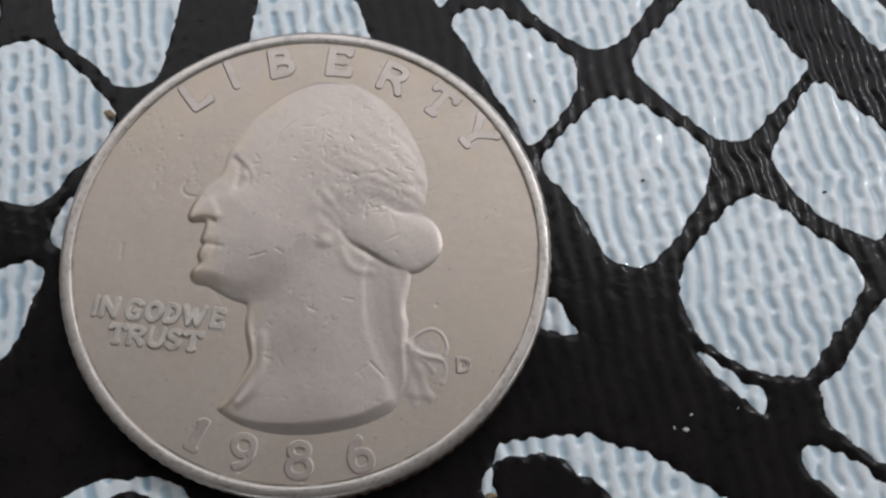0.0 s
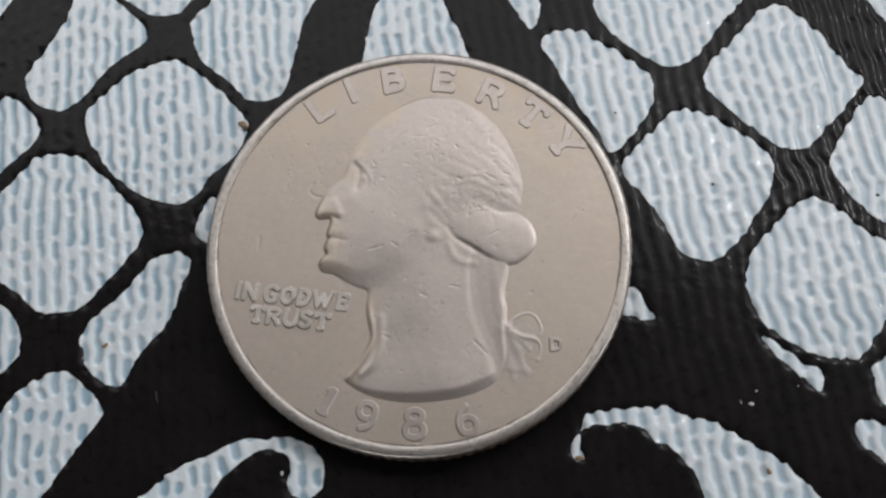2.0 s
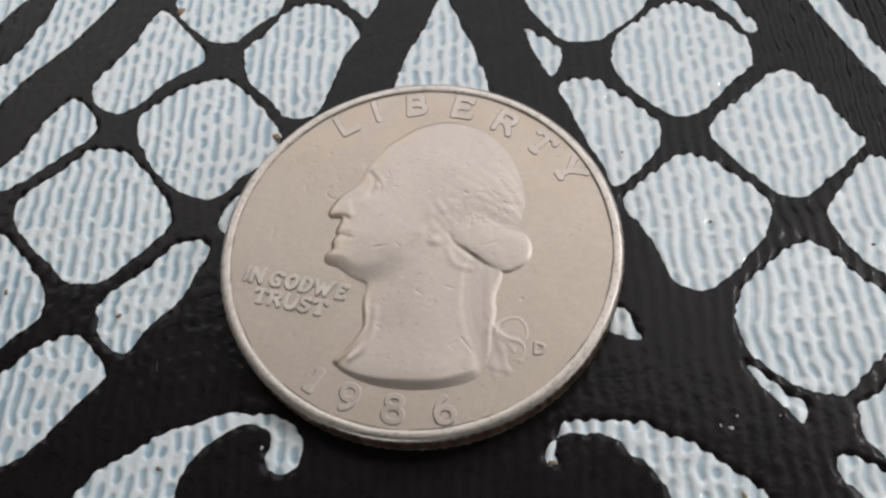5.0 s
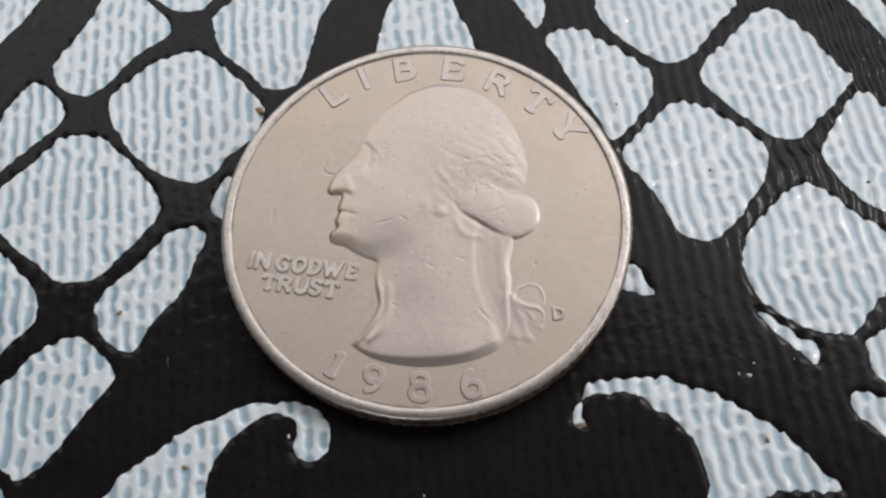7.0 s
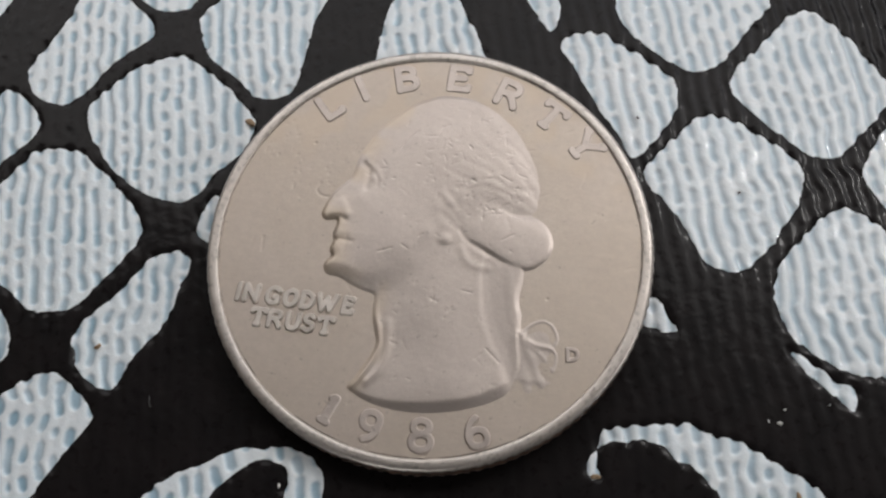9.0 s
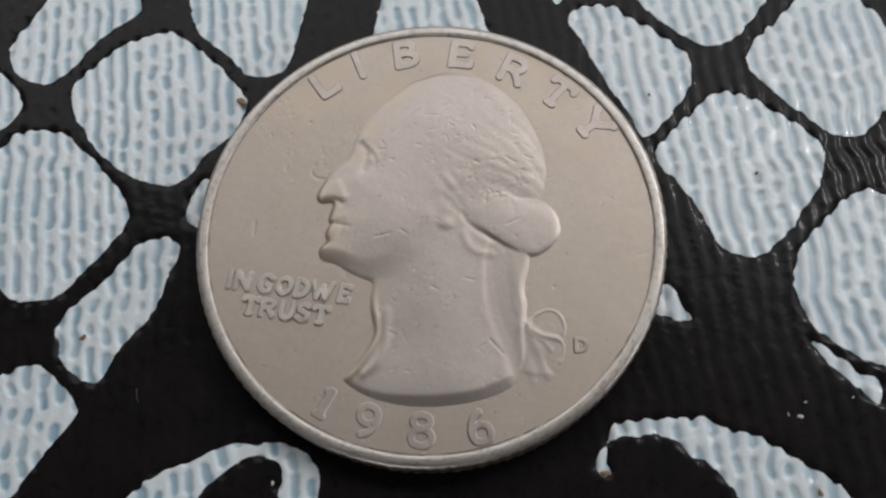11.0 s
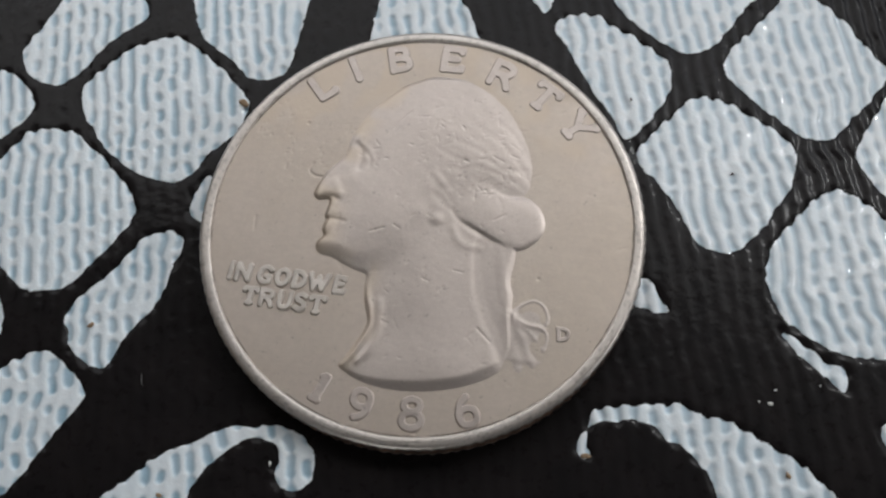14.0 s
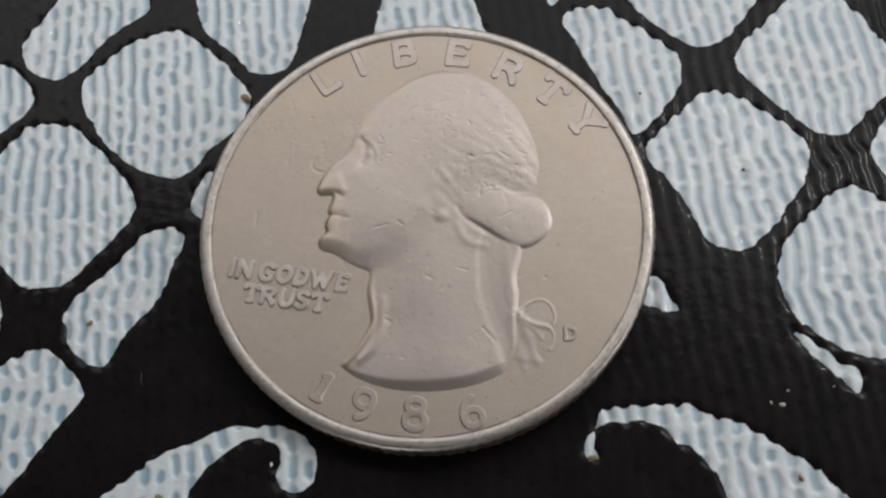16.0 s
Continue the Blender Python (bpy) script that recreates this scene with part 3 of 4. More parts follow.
PROFILE = ((-0.78, 9.11), (-1.79, 8.65), (-2.45, 8.23), (-3.07, 7.58), (-3.82, 6.71), (-4.23, 5.93), (-4.62, 5.09), (-4.79, 4.47), (-4.86, 3.87), (-4.99, 3.39), (-5.24, 3.05), (-5.59, 2.65), (-5.85, 2.16), (-6.04, 1.67),
           (-6.16, 1.16), (-6.11, 0.91), (-5.9, 0.76), (-5.29, 0.83), (-5.23, 0.53), (-5.29, 0.08), (-5.3, -0.22), (-5.14, -0.35), (-5.26, -0.59), (-5.28, -1.03), (-5.12, -1.34), (-5.38, -1.63), (-5.45, -1.97), (-5.32, -2.28), (-5.12, -2.43))
JAW = ((-5.12, -2.43), (-4.64, -2.48), (-4.19, -2.67), (-3.71, -2.89), (-3.17, -3.07), (-2.53, -3.23), (-1.6, -2.92), (-0.75, -2.31), (0.07, -1.48), (0.67, -0.52), (1.3, 0.4))
NECK_FRONT = ((-2.48, -3.9), (-2.36, -4.58), (-2.16, -5.15), (-1.96, -5.74), (-2.09, -6.34), (-2.37, -6.99), (-2.69, -7.61), (-3.05, -8.16))
NECK_BACK = ((5.53, -6.85), (5.33, -6.27), (5.06, -5.7), (4.71, -5.0), (4.28, -4.27), (3.91, -3.45), (3.62, -2.53), (3.4, -1.6), (3.25, -0.97))
BACK_HEAD = ((5.6, 2.29), (5.79, 2.69), (5.84, 3.46), (5.79, 4.21), (5.6, 4.96), (5.22, 5.88), (4.64, 6.87), (3.89, 7.81), (2.9, 8.57), (1.76, 9.03), (0.66, 9.22))
HEM = ((-3.05, -8.3), (-2.32, -8.73), (-1.29, -9.02), (0.02, -9.13), (1.3, -9.05), (2.56, -8.78), (3.63, -8.43), (4.7, -7.92), (5.28, -7.45), (5.53, -6.85))
RIDGE = ((-3.04, -8.23), (-2.37, -8.47), (-1.35, -8.69), (-0.05, -8.68), (1.22, -8.5), (2.48, -8.23), (3.55, -7.85), (4.46, -7.33), (5.38, -6.73))
ROLL = ((1.45, 1.9), (1.79, 2.46), (2.41, 2.96), (3.1, 3.01), (3.68, 2.62), (4.2, 2.28), (4.92, 2.26), (5.43, 2.27), (5.98, 1.97), (6.38, 1.46), (6.54, 0.93), (6.5, 0.38), (6.22, -0.14), (5.76, -0.56), (5.28, -0.77), (4.7, -0.7), (4.06, -0.43),
        (3.26, -0.03), (2.68, 0.23), (2.17, 0.45), (1.71, 0.8), (1.4, 1.28))
QUEUE_EDGE = ((5.09, -0.6), (5.14, -1.26), (5.1, -1.8), (5.04, -2.34), (5.13, -2.86), (5.27, -3.19), (5.31, -3.71), (5.32, -4.2))
QUEUE = ((3.93, -0.52), (4.2, -1.56), (4.4, -2.6), (4.63, -3.63), (5.08, -4.33)) + QUEUE_EDGE[::-1] + ((4.5, -0.4),)
NAPE = tuple((x - 0.8, y) for x, y in NECK_BACK[1:]) + ((2.8, 0.2), (4.4, 0.3)) + QUEUE_EDGE + ((5.5, -5.2), (5.6, -6.2), (5.3, -6.9))


def dome(d, width, height):
    t = np.clip(d / width, 0, 1)
    return height * np.sqrt(1 - (1 - t) ** 2)


def slope(d, width, height):
    """A worn slope: steepest midway, soft at the foot and the shoulder."""
    return height * step(d, 0, width)


def soft(a, cells):
    """The same heights, smoothed."""
    for axis in (0, 1):
        for _ in range(2):
            a = sum(np.roll(a, k, axis) for k in range(-cells, cells + 1)) / (2 * cells + 1)
    return a


def blend(a, b, k=0.02):
    """The larger of two heights with a soft seam."""
    h = np.clip(0.5 + 0.5 * (a - b) / k, 0, 1)
    return b + (a - b) * h + k * h * (1 - h) * step(np.maximum(a, b), 0, 0.04)


def along(points):
    """Distance to a smooth open line."""
    return far_from(rounded(points, 5, False), px, py, False)


def ridge_line(points, wide, lift):
    return lift * np.exp(-((along(points) / wide) ** 2))


def within(points):
    """Distance into a smooth closed outline."""
    return far_from(rounded(points, 4), px, py)


def bump(x, y, size, lift, tall=1.0):
    return lift * np.exp(-((px - x) ** 2 + ((py - y) / tall) ** 2) / size**2)


px, py = np.meshgrid(np.arange(-6.6, 7.9, 0.04), np.arange(-9.5, 9.6, 0.04), indexing="ij")
bust = within(PROFILE + JAW[1:6] + NECK_FRONT + ((-3.6, -8.8), (-2.6, -11.0), (2.0, -11.5), (5.4, -10.0), (6.0, -7.6)) + NECK_BACK + ((3.7, 0.3), (4.6, 1.5)) + BACK_HEAD)
head = within(PROFILE + JAW[1:] + ((2.6, 1.2), (4.2, 1.6)) + BACK_HEAD)

# one worn swell for head, neck and bust, cut off below by a steep face
edge = 0.22 + 0.95 * step(px, 0.5, 3.5) * step(py, -1.0, 2.0) + 0.3 * step(px, 2.0, 3.5) + 0.3 * step(px, 2.5, 3.5) * step(-py, 0.5, 2.0)
h = slope(bust + 0.03, edge, 0.095 - 0.022 * step(-px, 2.0, 3.5)) + (0.13 + 0.10 * step(py, 0.0, 5.0)) * soft(step(bust, 0.0, 3.4), 10) * step(bust, 0, 0.5)
hem, ridge = along(HEM), along(RIDGE)
above = py > np.interp(px, [p[0] for p in RIDGE], [p[1] for p in RIDGE])
swell = 0.06 * step(-py, 5.5, 8.3) * step(px, -3.2, -1.0)
h = (h + swell) * np.where(above, 1.0, np.clip(hem / (hem + ridge + 1e-6), 0, 1) * (py > np.interp(px, [p[0] for p in HEM], [p[1] for p in HEM])))
h = soft(h, 1)

# folds down the front of the neck
for fold, wide, lift in ((((-2.3, -3.5), (-2.2, -4.23), (-1.98, -4.9), (-1.78, -5.73), (-1.88, -6.36), (-2.13, -7.04), (-2.47, -7.7), (-2.8, -8.14)), 0.15, 0.10), (((-1.5, -4.6), (-1.34, -5.65), (-1.36, -6.51), (-1.6, -7.23), (-2.05, -7.85)), 0.22, 0.065)):
    h = h + ridge_line(fold, wide, lift) * step(bust, 0.0, 0.2) * step(-py, 3.3, 5.2)
h = h - ridge_line(((-1.85, -5.2), (-1.62, -5.9), (-1.7, -6.6), (-2.0, -7.3), (-2.4, -7.9)), 0.14, 0.03) * step(bust, 0, 0.3)

# the jaw stands over the neck before and dies away towards the ear
jaw = along(JAW)
reach = 0.9 + 1.7 * step(px, -4.2, 0.2)
h = h + np.where(head > 0, 0.15 * step(jaw, 0.0, reach), 0) * (1 - step(px, -1.2, 1.6)) * (1 - 0.75 * step(py, -0.5, 4.5))

# features of the face
nose = within(((-6.12, 1.0), (-5.8, 1.75), (-5.2, 2.3), (-4.75, 1.8), (-4.5, 1.2), (-4.7, 0.86), (-5.3, 0.9), (-5.9, 0.8)))
h = h + slope(nose, 0.35, 0.04) + bump(-4.72, 1.2, 0.27, 0.035)
h = h - ridge_line(((-5.7, 0.88), (-5.2, 1.0), (-4.8, 0.8)), 0.09, 0.04)
h = h - ridge_line(((-5.2, -0.36), (-4.8, -0.33), (-4.2, -0.4)), 0.08, 0.035) * step(bust, 0, 0.2)
h = h - ridge_line(((-4.55, -0.1), (-4.5, -0.5), (-4.6, -0.95)), 0.12, 0.02) + bump(-4.9, 0.1, 0.3, 0.02) + bump(-4.9, -0.8, 0.28, 0.022) + bump(-4.95, -1.95, 0.45, 0.045)
h = h - ridge_line(((-4.36, 4.3), (-4.05, 4.0), (-3.97, 3.49), (-4.02, 2.84)), 0.15, 0.055) * step(bust, 0.1, 0.4)
h = h + bump(-3.72, 3.48, 0.2, 0.045) + bump(-4.3, 4.75, 0.35, 0.03) + ridge_line(((-4.05, 4.35), (-3.6, 4.0), (-3.3, 3.5)), 0.13, 0.025) - ridge_line(((-3.75, 3.85), (-3.45, 3.45), (-3.4, 3.05)), 0.08, 0.02)
h = h + bump(-2.9, 1.0, 1.4, 0.03) + bump(-4.3, 2.4, 0.5, 0.02, 1.6)

# hair, worn almost flat, with a few waves that can still be followed
hair = step(px + 0.35 * py - 1.4, -1.2, 1.2) * step(bust, 0.1, 0.9) * step(py, 0.8, 2.2)
bend = value_noise(px / 1.8, py / 1.8, 21)
u, v = 0.86 * px - 0.5 * py, 0.5 * px + 0.86 * py
lock = value_noise(u / 1.6 + 0.9 * bend, v / 0.45 + 1.9 * bend, 22) - 0.5
fleck = step(value_noise(u / 0.5 + bend, v / 0.2 + 1.2 * bend, 28), 0.62, 0.95)
h = h + hair * (0.008 * lock + 0.008 * fleck)
for wave in (((1.0, 5.2), (2.52, 4.74), (3.32, 4.0), (4.22, 3.7), (5.23, 3.95)), ((2.2, 6.2), (3.28, 5.63), (4.07, 4.95), (4.87, 4.09), (5.49, 3.22)), ((0.93, 3.56), (1.81, 3.49), (2.47, 3.77), (3.55, 3.53), (4.64, 3.11), (5.39, 2.64)),
             ((0.25, 4.63), (1.02, 4.15), (1.91, 4.08), (2.94, 4.22), (3.81, 4.22)), ((3.4, 6.6), (4.2, 6.0), (4.9, 5.2), (5.3, 4.5))):
    near = along(wave)
    h = h + (0.005 * np.exp(-(((near - 0.3) / 0.18) ** 2)) - 0.008 * np.exp(-((near / 0.12) ** 2))) * step(bust, 0.1, 0.6)
for bx, by, size, lift in ((0.78, 0.42, 0.33, 0.06), (-0.12, 0.59, 0.5, 0.03), (0.67, 1.15, 0.35, 0.035), (0.73, 2.58, 0.3, 0.04), (0.35, 3.0, 0.3, 0.018), (1.35, 3.0, 0.3, 0.02), (0.15, 2.2, 0.3, 0.015), (1.0, 2.0, 0.25, 0.018)):
    h = h + bump(bx, by, size, lift)
for groove in (((0.18, 2.77), (0.78, 2.21), (1.19, 1.77), (1.6, 1.3)), ((0.45, 1.8), (1.1, 1.28), (1.6, 0.92)), ((0.5, 3.2), (0.95, 2.7), (1.3, 2.3)), ((0.4, 0.1), (0.75, -0.03), (1.1, 0.1))):
    h = h - ridge_line(groove, 0.13, 0.012)

# the rolled hair over the nape
tuck = within(ROLL)
roll = np.where(tuck > 0, 0.155 - 0.10 * step(px, 3.2, 6.0) + dome(tuck, 1.4, 0.08 + 0.045 * step(px, 3.0, 5.0)) - 0.04 * step(-px, -2.4, -1.4), 0)
across = along(NECK_BACK) / (along(NECK_BACK) + along(QUEUE_EDGE) + 1e-6)
nape = np.where(within(NAPE) > 0, slope(within(NAPE), 0.16, 0.052 + 0.058 * across), 0)
strands = 0.02 * (value_noise((px + 0.3 * py) / 0.3, py / 1.8, 24) - 0.5)
nape = nape + slope(within(QUEUE), 0.3, 0.03 + strands)
h = blend(h, nape, 0.03)
h = h + ridge_line(QUEUE_EDGE, 0.085, 0.07) + ridge_line(((1.71, 0.05), (2.04, -0.56), (2.6, -0.92), (3.27, -0.9)), 0.2, 0.03) + ridge_line(((2.47, -0.1), (3.37, -0.42), (3.93, -0.9), (4.35, -1.5), (4.55, -2.1)), 0.25, 0.012)
h = blend(h, soft(roll, 1) + 0.012 * step(roll, 0.1, 0.2) * (value_noise(u / 1.2, v / 0.45, 23) - 0.5), 0.035)
h = soft(h, 1)
h = h - ridge_line(((3.62, 2.6), (4.0, 1.95), (4.2, 1.5)), 0.14, 0.012) - ridge_line(((1.5, 1.1), (1.9, 0.55), (2.68, 0.13), (3.3, -0.15)), 0.12, 0.025)

# the bow and its tails
for wide, lift, ribbon in ((0.11, 0.05, ((5.54, -4.3), (5.67, -4.01), (5.96, -3.69), (6.43, -3.45), (6.83, -3.5), (7.16, -3.8), (7.35, -4.29), (7.29, -4.61))), (0.11, 0.042, ((5.91, -4.59), (6.35, -4.77), (7.08, -4.84), (7.38, -5.14), (7.4, -5.65), (7.31, -6.0))),
                           (0.10, 0.02, ((5.86, -4.77), (6.46, -5.1), (7.01, -5.64), (7.21, -5.95))), (0.32, 0.03, ((5.18, -4.59), (5.57, -5.56), (5.94, -6.52), (6.15, -7.1))), (0.24, 0.03, ((5.65, -4.63), (6.11, -5.49), (6.53, -6.27), (6.82, -6.84)))):
    h = h + ridge_line(ribbon, wide, lift) * step(5.0 - px, 0.3, -0.2)
loop = np.hypot((px - 6.4) / 1.0, (py + 4.75) / 1.3)
h = h + slope(1 - loop, 0.5, 0.03) + bump(5.42, -4.4, 0.28, 0.06)
h = 0.72 * soft(h, 1)

# knocks and scratches
h = h + 0.007 * (value_noise(px / 0.6, py / 0.6, 25) - 0.5) * step(h, 0.02, 0.1)
h = h - nicks(px, py, 130, 14, 9.3, 0.09, 0.013) * step(h, 0.04, 0.1)
h = h - nicks(px - 2.4, py - 5.4, 150, 8, 3.6, 0.10, 0.015) * step(h, 0.04, 0.1)
h = h - nicks(px - 4.2, py + 5.9, 10, 6, 0.8, 0.08, 0.010) * step(h, 0.06, 0.12)  # a scratched patch low on the bust
for dent in (((-2.45, 5.5), (-2.3, 5.8)), ((-2.3, 5.85), (-2.05, 6.2), (-1.65, 6.7)), ((-2.36, 7.0), (-2.3, 7.2)), ((-0.12, 8.5), (0.0, 8.56)), ((0.1, 6.05), (0.35, 5.9)), ((1.36, 6.1), (1.5, 5.9)), ((-3.35, 4.65), (-3.15, 4.4)), ((-2.62, 3.6), (-2.5, 3.62)), ((-1.42, 4.62), (-1.25, 4.6)),
             ((-2.71, -0.8), (-2.0, -0.5)), ((-1.5, -0.25), (-1.15, -0.42)), ((-1.2, -5.6), (-0.86, -5.7)), ((3.76, -5.3), (4.54, -5.94)), ((2.1, -2.35), (2.6, -2.4)), ((3.1, 2.45), (3.25, 2.35)), ((3.0, 7.0), (3.3, 7.25)), ((3.3, 4.5), (3.9, 4.25)), ((4.3, 4.7), (4.7, 4.6))):
    h = h - 0.016 * np.exp(-((far_from(np.array(dent), px, py, False) / 0.045) ** 2)) * step(h, 0.03, 0.08)
number = np.arange(px.size).reshape(px.shape)
faces = cell_faces(h > 0.012)
used, index = np.unique(faces, return_inverse=True)
verts = np.stack([px.ravel()[used], py.ravel()[used], FIELD - 0.025 + h.ravel()[used]], 1)
portrait = mesh_object("portrait_relief", verts, index.reshape(faces.shape), FACE, coin, "worn raised bust in profile")
yellow_tone = np.exp(-((bust / 0.8) ** 2)) * step(-px, 0.5, 2.5) * step(value_noise(px / 0.9, py / 0.9, 61), 0.2, 0.7)  # yellower near the front outline of the face, in uneven patches
portrait.data.attributes.new("yellow_tone", "FLOAT", "POINT").data.foreach_set("value", yellow_tone.ravel()[used].astype(np.float32))

# strokes of each letter in a box one wide and one high
STROKES = {
    "L": (((0.16, 0.97), (0.16, 0.1)), ((0.16, 0.1), (0.93, 0.1)), ((0.93, 0.1), (0.95, 0.17))),
    "I": (((0.5, 0.95), (0.5, 0.05)),),
    "B": (((0.16, 0.95), (0.16, 0.05)), ((0.16, 0.92), (0.58, 0.92), (0.8, 0.82), (0.8, 0.64), (0.6, 0.53), (0.16, 0.53)), ((0.6, 0.53), (0.88, 0.42), (0.9, 0.2), (0.66, 0.08), (0.16, 0.08))),
    "E": (((0.16, 0.95), (0.16, 0.05)), ((0.16, 0.92), (0.9, 0.92)), ((0.9, 0.92), (0.9, 0.82)), ((0.16, 0.52), (0.72, 0.52)), ((0.16, 0.08), (0.94, 0.08)), ((0.94, 0.08), (0.95, 0.2))),
    "R": (((0.16, 0.95), (0.16, 0.04)), ((0.16, 0.92), (0.62, 0.92), (0.86, 0.8), (0.84, 0.58), (0.62, 0.47), (0.16, 0.47)), ((0.52, 0.47), (0.76, 0.26), (0.93, 0.02))),
    "T": (((0.04, 0.92), (0.96, 0.92)), ((0.04, 0.92), (0.03, 0.8)), ((0.96, 0.92), (0.97, 0.8)), ((0.5, 0.92), (0.5, 0.04)), ((0.38, 0.02), (0.62, 0.02))),
    "Y": (((0.05, 0.95), (0.5, 0.47)), ((0.95, 0.95), (0.5, 0.47)), ((0.5, 0.47), (0.5, 0.04)), ((0.36, 0.02), (0.64, 0.02)), ((0.0, 0.96), (0.12, 0.96)), ((0.86, 0.96), (1.0, 0.96))),
}
STROKES.update({
    "N": (((0.1, 0.04), (0.1, 0.96)), ((0.1, 0.96), (0.9, 0.04)), ((0.9, 0.04), (0.9, 0.96))),
    "G": (((0.9, 0.82), (0.62, 0.96), (0.28, 0.9), (0.08, 0.6), (0.12, 0.28), (0.42, 0.05), (0.86, 0.1)), ((0.86, 0.1), (0.87, 0.42)), ((0.87, 0.42), (0.6, 0.42))),
    "O": (((0.5, 0.95), (0.18, 0.8), (0.08, 0.5), (0.2, 0.18), (0.5, 0.05), (0.82, 0.2), (0.92, 0.5), (0.82, 0.82), (0.5, 0.95)),),
    "D": (((0.12, 0.95), (0.12, 0.05)), ((0.12, 0.93), (0.5, 0.92), (0.85, 0.74), (0.9, 0.45), (0.74, 0.16), (0.4, 0.06), (0.12, 0.07))),
    "W": (((0.03, 0.95), (0.28, 0.05)), ((0.28, 0.05), (0.5, 0.8)), ((0.5, 0.8), (0.72, 0.05)), ((0.72, 0.05), (0.97, 0.95))),
    "U": (((0.1, 0.95), (0.1, 0.35), (0.25, 0.08), (0.5, 0.03), (0.76, 0.08), (0.9, 0.35), (0.9, 0.95)),),
    "S": (((0.88, 0.84), (0.55, 0.96), (0.18, 0.84), (0.2, 0.6), (0.55, 0.5), (0.86, 0.36), (0.8, 0.12), (0.45, 0.03), (0.08, 0.14)),),
})
STROKES.update({
    "1": (((0.38, 0.95), (0.38, 0.05)), ((0.62, 0.95), (0.62, 0.05)), ((0.12, 0.88), (0.5, 0.95)), ((0.1, 0.05), (0.9, 0.05))),
    "9": (((0.5, 0.95), (0.2, 0.88), (0.08, 0.68), (0.2, 0.48), (0.5, 0.4), (0.8, 0.48), (0.92, 0.68), (0.8, 0.88), (0.5, 0.95)), ((0.92, 0.68), (0.9, 0.4), (0.7, 0.15), (0.4, 0.04))),
    "8": (((0.5, 0.97), (0.22, 0.9), (0.14, 0.75), (0.25, 0.6), (0.5, 0.54), (0.75, 0.6), (0.86, 0.75), (0.78, 0.9), (0.5, 0.97)), ((0.5, 0.54), (0.18, 0.47), (0.05, 0.28), (0.18, 0.09), (0.5, 0.02), (0.82, 0.09), (0.95, 0.28), (0.82, 0.47), (0.5, 0.54))),
    "6": (((0.6, 0.97), (0.28, 0.8), (0.1, 0.5), (0.08, 0.3), (0.2, 0.1), (0.5, 0.03), (0.82, 0.1), (0.93, 0.3), (0.82, 0.5), (0.5, 0.58), (0.2, 0.5), (0.08, 0.3))),
})
STROKES["6"] = (STROKES["6"],)


def letter(char, x, y, width, height, turn, rise=0.06, name="letter", lean=0.0, thick=0.15, wall=0.1, material=None):
    """One struck letter with sloping worn sides, centred at x, y in mm."""
    margin = thick + wall
    a, b = np.meshgrid(np.arange(-width / 2 - margin, width / 2 + margin, 0.025), np.arange(-height / 2 - margin, height / 2 + margin, 0.025), indexing="ij")
    near = np.full(a.shape, 9.0)
    for stroke in STROKES[char]:
        line = np.array(stroke) if len(stroke) == 2 else rounded(stroke, 4, False)
        line = (line - 0.5) * (width - 1.4 * thick, height - 1.4 * thick)
        near = np.minimum(near, far_from(line, a, b, False))
    worn = 0.75 + 0.5 * value_noise((a + 3 * x) / 0.7, (b + 5 * y) / 0.7, 41)
    up = rise * worn * (1 - step(near, thick - 0.5 * wall, thick + 0.5 * wall))
    up = up + 0.006 * (value_noise((a + x) / 0.12, (b + y) / 0.12, 42) - 0.5) * step(up, 0.01, 0.03)
    keep = near < thick + 0.5 * wall + 0.03
    n = np.arange(a.size).reshape(a.shape)
    q = keep[:-1, :-1] & keep[1:, :-1] & keep[1:, 1:] & keep[:-1, 1:]
    faces = np.stack([n[:-1, :-1][q], n[1:, :-1][q], n[1:, 1:][q], n[:-1, 1:][q]], 1)
    used, index = np.unique(faces, return_inverse=True)
    a, b = (a + b * math.tan(radians(lean))).ravel()[used], b.ravel()[used]
    c, s = math.cos(radians(turn)), math.sin(radians(turn))
    verts = np.stack([x + c * a - s * b, y + s * a + c * b, FIELD - 0.022 + up.ravel()[used]], 1)
    return mesh_object(name, verts, index.reshape(faces.shape), material or FACE, coin)


for char, x, y, w in (("L", -7.05, 7.68, 1.45), ("I", -5.4, 9.08, 0.5), ("B", -2.95, 10.03, 1.6), ("E", 0.1, 10.4, 1.6), ("R", 3.06, 9.8, 1.7), ("T", 5.65, 8.64, 1.7), ("Y", 7.72, 6.98, 1.75)):
    letter(char, x, y, w, 1.9, -math.degrees(math.atan2(x, y)), 0.075, thick=0.215, wall=0.075)
for char, x, w in (("I", -9.74, 0.34), ("N", -9.05, 0.98), ("G", -7.85, 0.92), ("O", -6.88, 0.92), ("D", -5.98, 0.88), ("W", -4.92, 1.22), ("E", -3.78, 0.76)):
    letter(char, x, -3.97, w, 1.12, 1, 0.135, lean=4, thick=0.14, wall=0.07, material=RUBBED)
for char, x, w in (("T", -8.4, 0.95), ("R", -7.52, 0.95), ("U", -6.5, 0.9), ("S", -5.65, 0.8), ("T", -4.75, 0.95)):
    letter(char, x, -5.2, w, 1.08, 1, 0.135, lean=4, thick=0.14, wall=0.07, material=RUBBED)
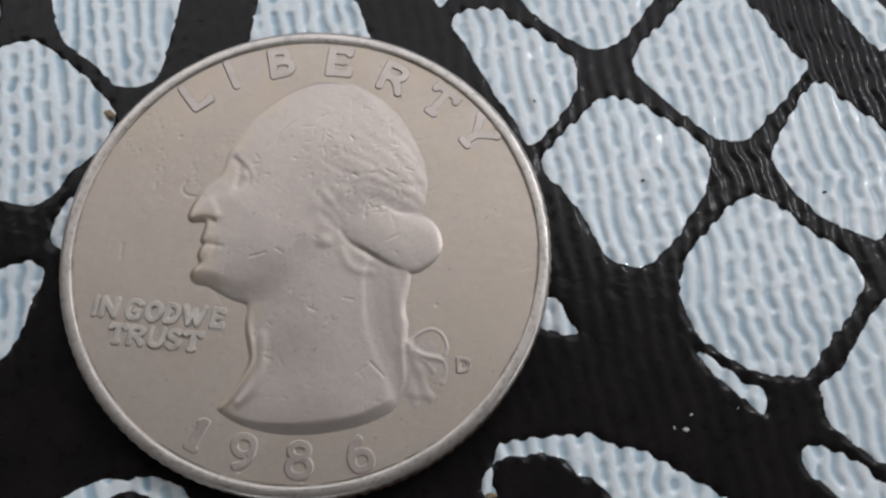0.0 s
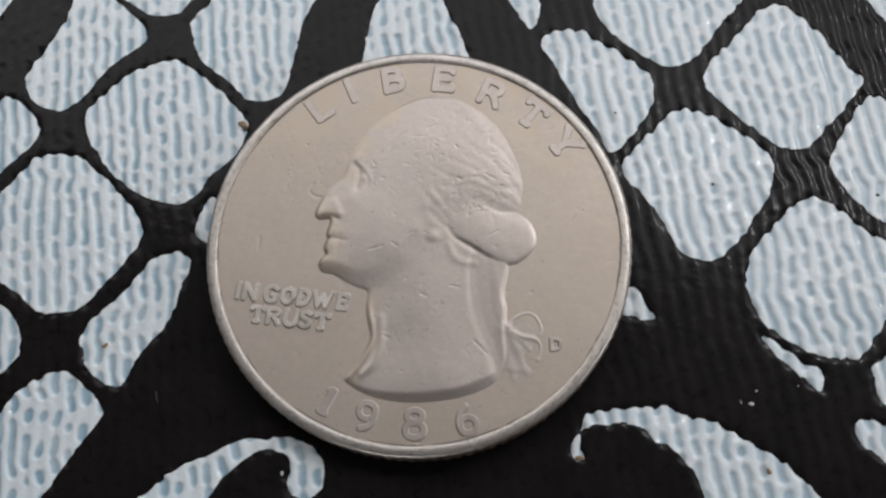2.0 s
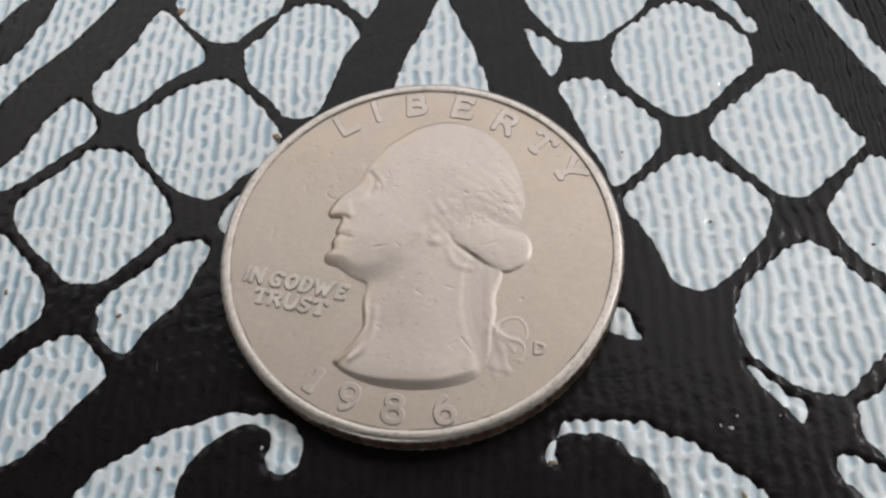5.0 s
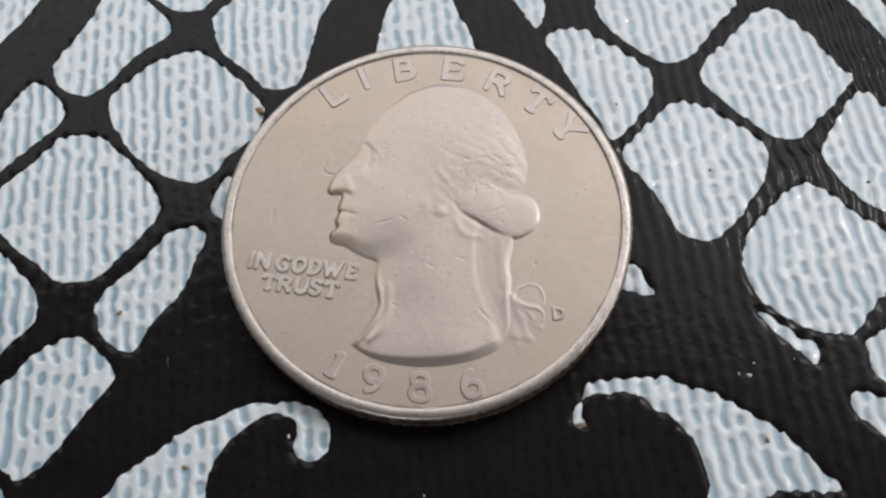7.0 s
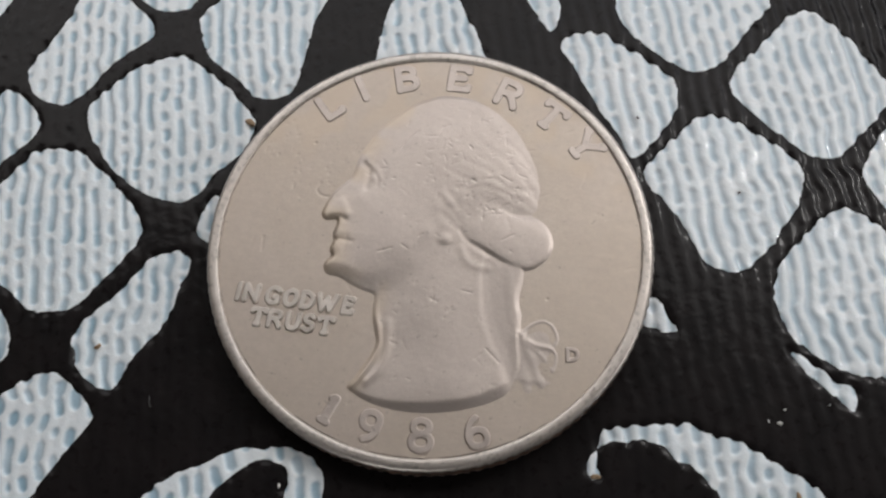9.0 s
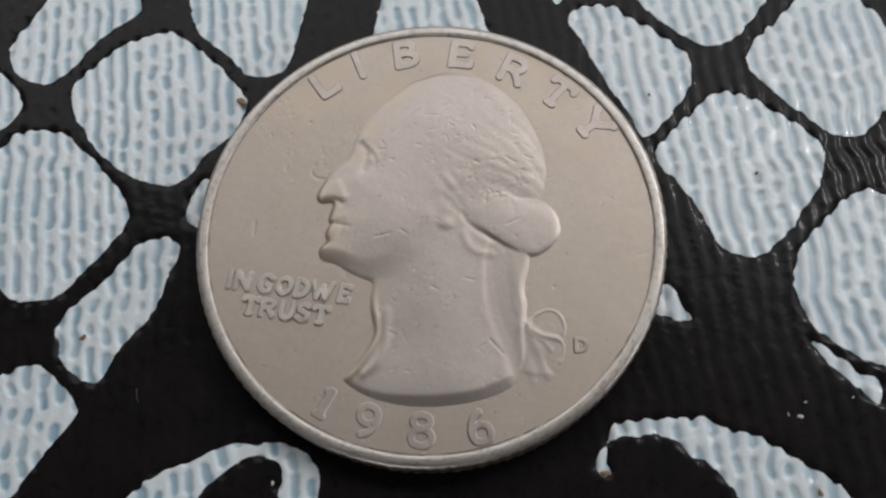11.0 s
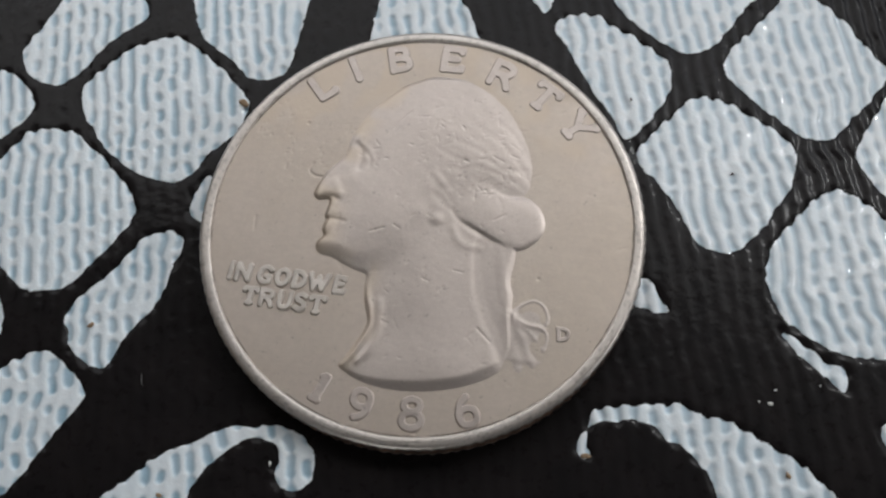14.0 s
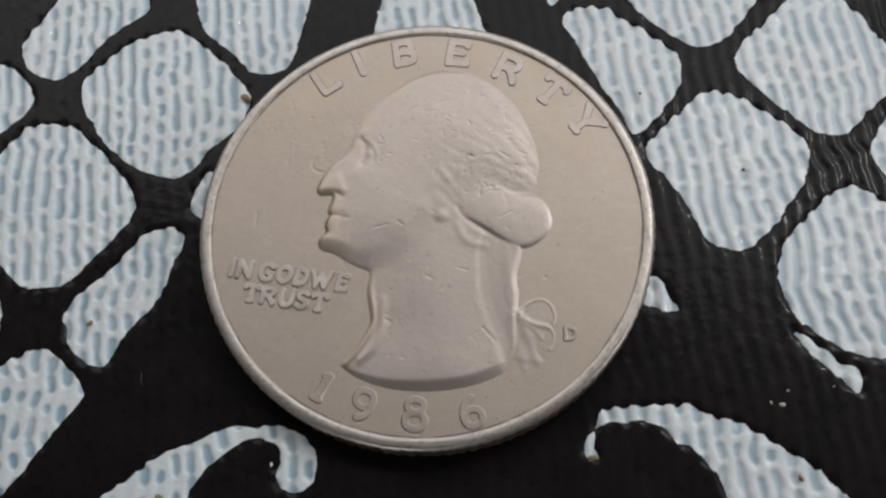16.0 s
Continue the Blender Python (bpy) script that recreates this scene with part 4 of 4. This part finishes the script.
for char, x, y, w, h in (("1", -3.68, -9.52, 0.72, 1.7), ("9", -1.52, -10.05, 1.3, 1.8), ("8", 1.14, -10.15, 1.35, 1.8), ("6", 3.88, -9.62, 1.3, 1.75)):
    letter(char, x, y, w, h, math.degrees(math.atan2(x, -y)), 0.095, name="numeral", thick=0.18, wall=0.085)
letter("D", 8.2, -5.0, 0.78, 0.82, 8, 0.10, thick=0.11, wall=0.07)


# ---- specks lying on the cloth ----
def cloth_top(x, y):
    """The height of the cloth's upper face at one place."""
    z = emboss(np.array([[x]]), np.array([[y]]))
    return float(z[0][0, 0]) + 0.03


def speck(name, x, y, size, seed, material, label, category):
    """A small uneven lump."""
    bm = bmesh.new()
    size *= 0.6
    bmesh.ops.create_icosphere(bm, subdivisions=2, radius=size)
    for v in bm.verts:
        v.co *= 1 + 0.7 * noise.noise(v.co / size * 0.9 + Vector((seed * 3.1, 0, 0)))
        v.co.z *= 0.5
    turn = Matrix.Translation((x, y, cloth_top(x, y) + 0.2 * size)) @ Matrix.Rotation(seed * 1.3, 4, "Z") @ Matrix.Diagonal((1.25, 0.8, 1, 1))
    bmesh.ops.transform(bm, matrix=turn, verts=bm.verts)
    return tagged(part(name, bm, material, None), label, category, "specks on the tablecloth")


CRUMB = plain("crumb_brown", (0.36, 0.25, 0.15), 0.6, 2.0)
GRIT = plain("dark_grit", (0.05, 0.04, 0.035), 0.7, 2.0)
DUST = plain("grey_dust", (0.16, 0.16, 0.155), 0.8, 2.0)
LINT = plain("white_lint", (0.7, 0.7, 0.66), 0.8, 2.0)
for k, (x, y, size) in enumerate(((-22.9, 16.3, 0.42), (-12.0, 6.9, 0.40), (-17.3, -7.7, 0.25), (20.1, -10.2, 0.22), (10.1, -10.7, 0.30), (-25.1, -7.7, 0.25), (-11.2, -15.9, 0.25))):
    speck("crumb", x, y, size, k + 1, CRUMB, "tiny golden-brown crumb on the tablecloth", "crumb")
for k, (x, y, size) in enumerate(((16.6, 6.0, 0.13), (10.6, 10.0, 0.12), (26.0, 6.3, 0.16), (-15.4, 0.2, 0.12))):
    speck("grit", x, y, size, k + 20, GRIT, "tiny dark grain of grit on the tablecloth", "grit")
for k, (x, y, size) in enumerate(((-5.85, -13.5, 0.22), (19.1, -6.7, 0.20), (14.6, -13.6, 0.14), (2.1, -15.6, 0.22), (11.3, -5.1, 0.10), (18.55, -6.68, 0.10), (19.34, -5.97, 0.10), (21.59, -5.42, 0.12), (22.44, -5.74, 0.14), (16.73, -4.49, 0.08))):
    speck("lint", x, y, size, k + 40, LINT, "tiny white lint speck on the black print", "lint")


def fibre(points, thick, material, label):
    """A fine curved hair of lint that lies on the cloth."""
    line = rounded(points, 6, False)
    n, around = len(line), 6
    verts = []
    for k, (x, y) in enumerate(line):
        slim = thick * (0.5 + 0.5 * math.sin(math.pi * (k + 0.6) / (n + 0.2)))
        ahead = line[min(k + 1, n - 1)] - line[max(k - 1, 0)]
        side = np.array([-ahead[1], ahead[0]]) / (np.hypot(*ahead) + 1e-9)
        z = max(cloth_top(x, y), 0.0) + thick
        for a in np.arange(around) * 2 * np.pi / around:
            verts.append((x + slim * math.cos(a) * side[0], y + slim * math.cos(a) * side[1], z + slim * math.sin(a)))
    faces = [(k * around + j, k * around + (j + 1) % around, (k + 1) * around + (j + 1) % around, (k + 1) * around + j) for k in range(n - 1) for j in range(around)]
    return tagged(mesh_object("fibre", verts, faces, material), label, "fibre", "specks on the tablecloth")


fibre(((-13.8, -9.87), (-13.7, -10.1), (-13.68, -10.3), (-13.5, -10.52)), 0.02, DUST, "fine grey lint fibre lying on the black print")
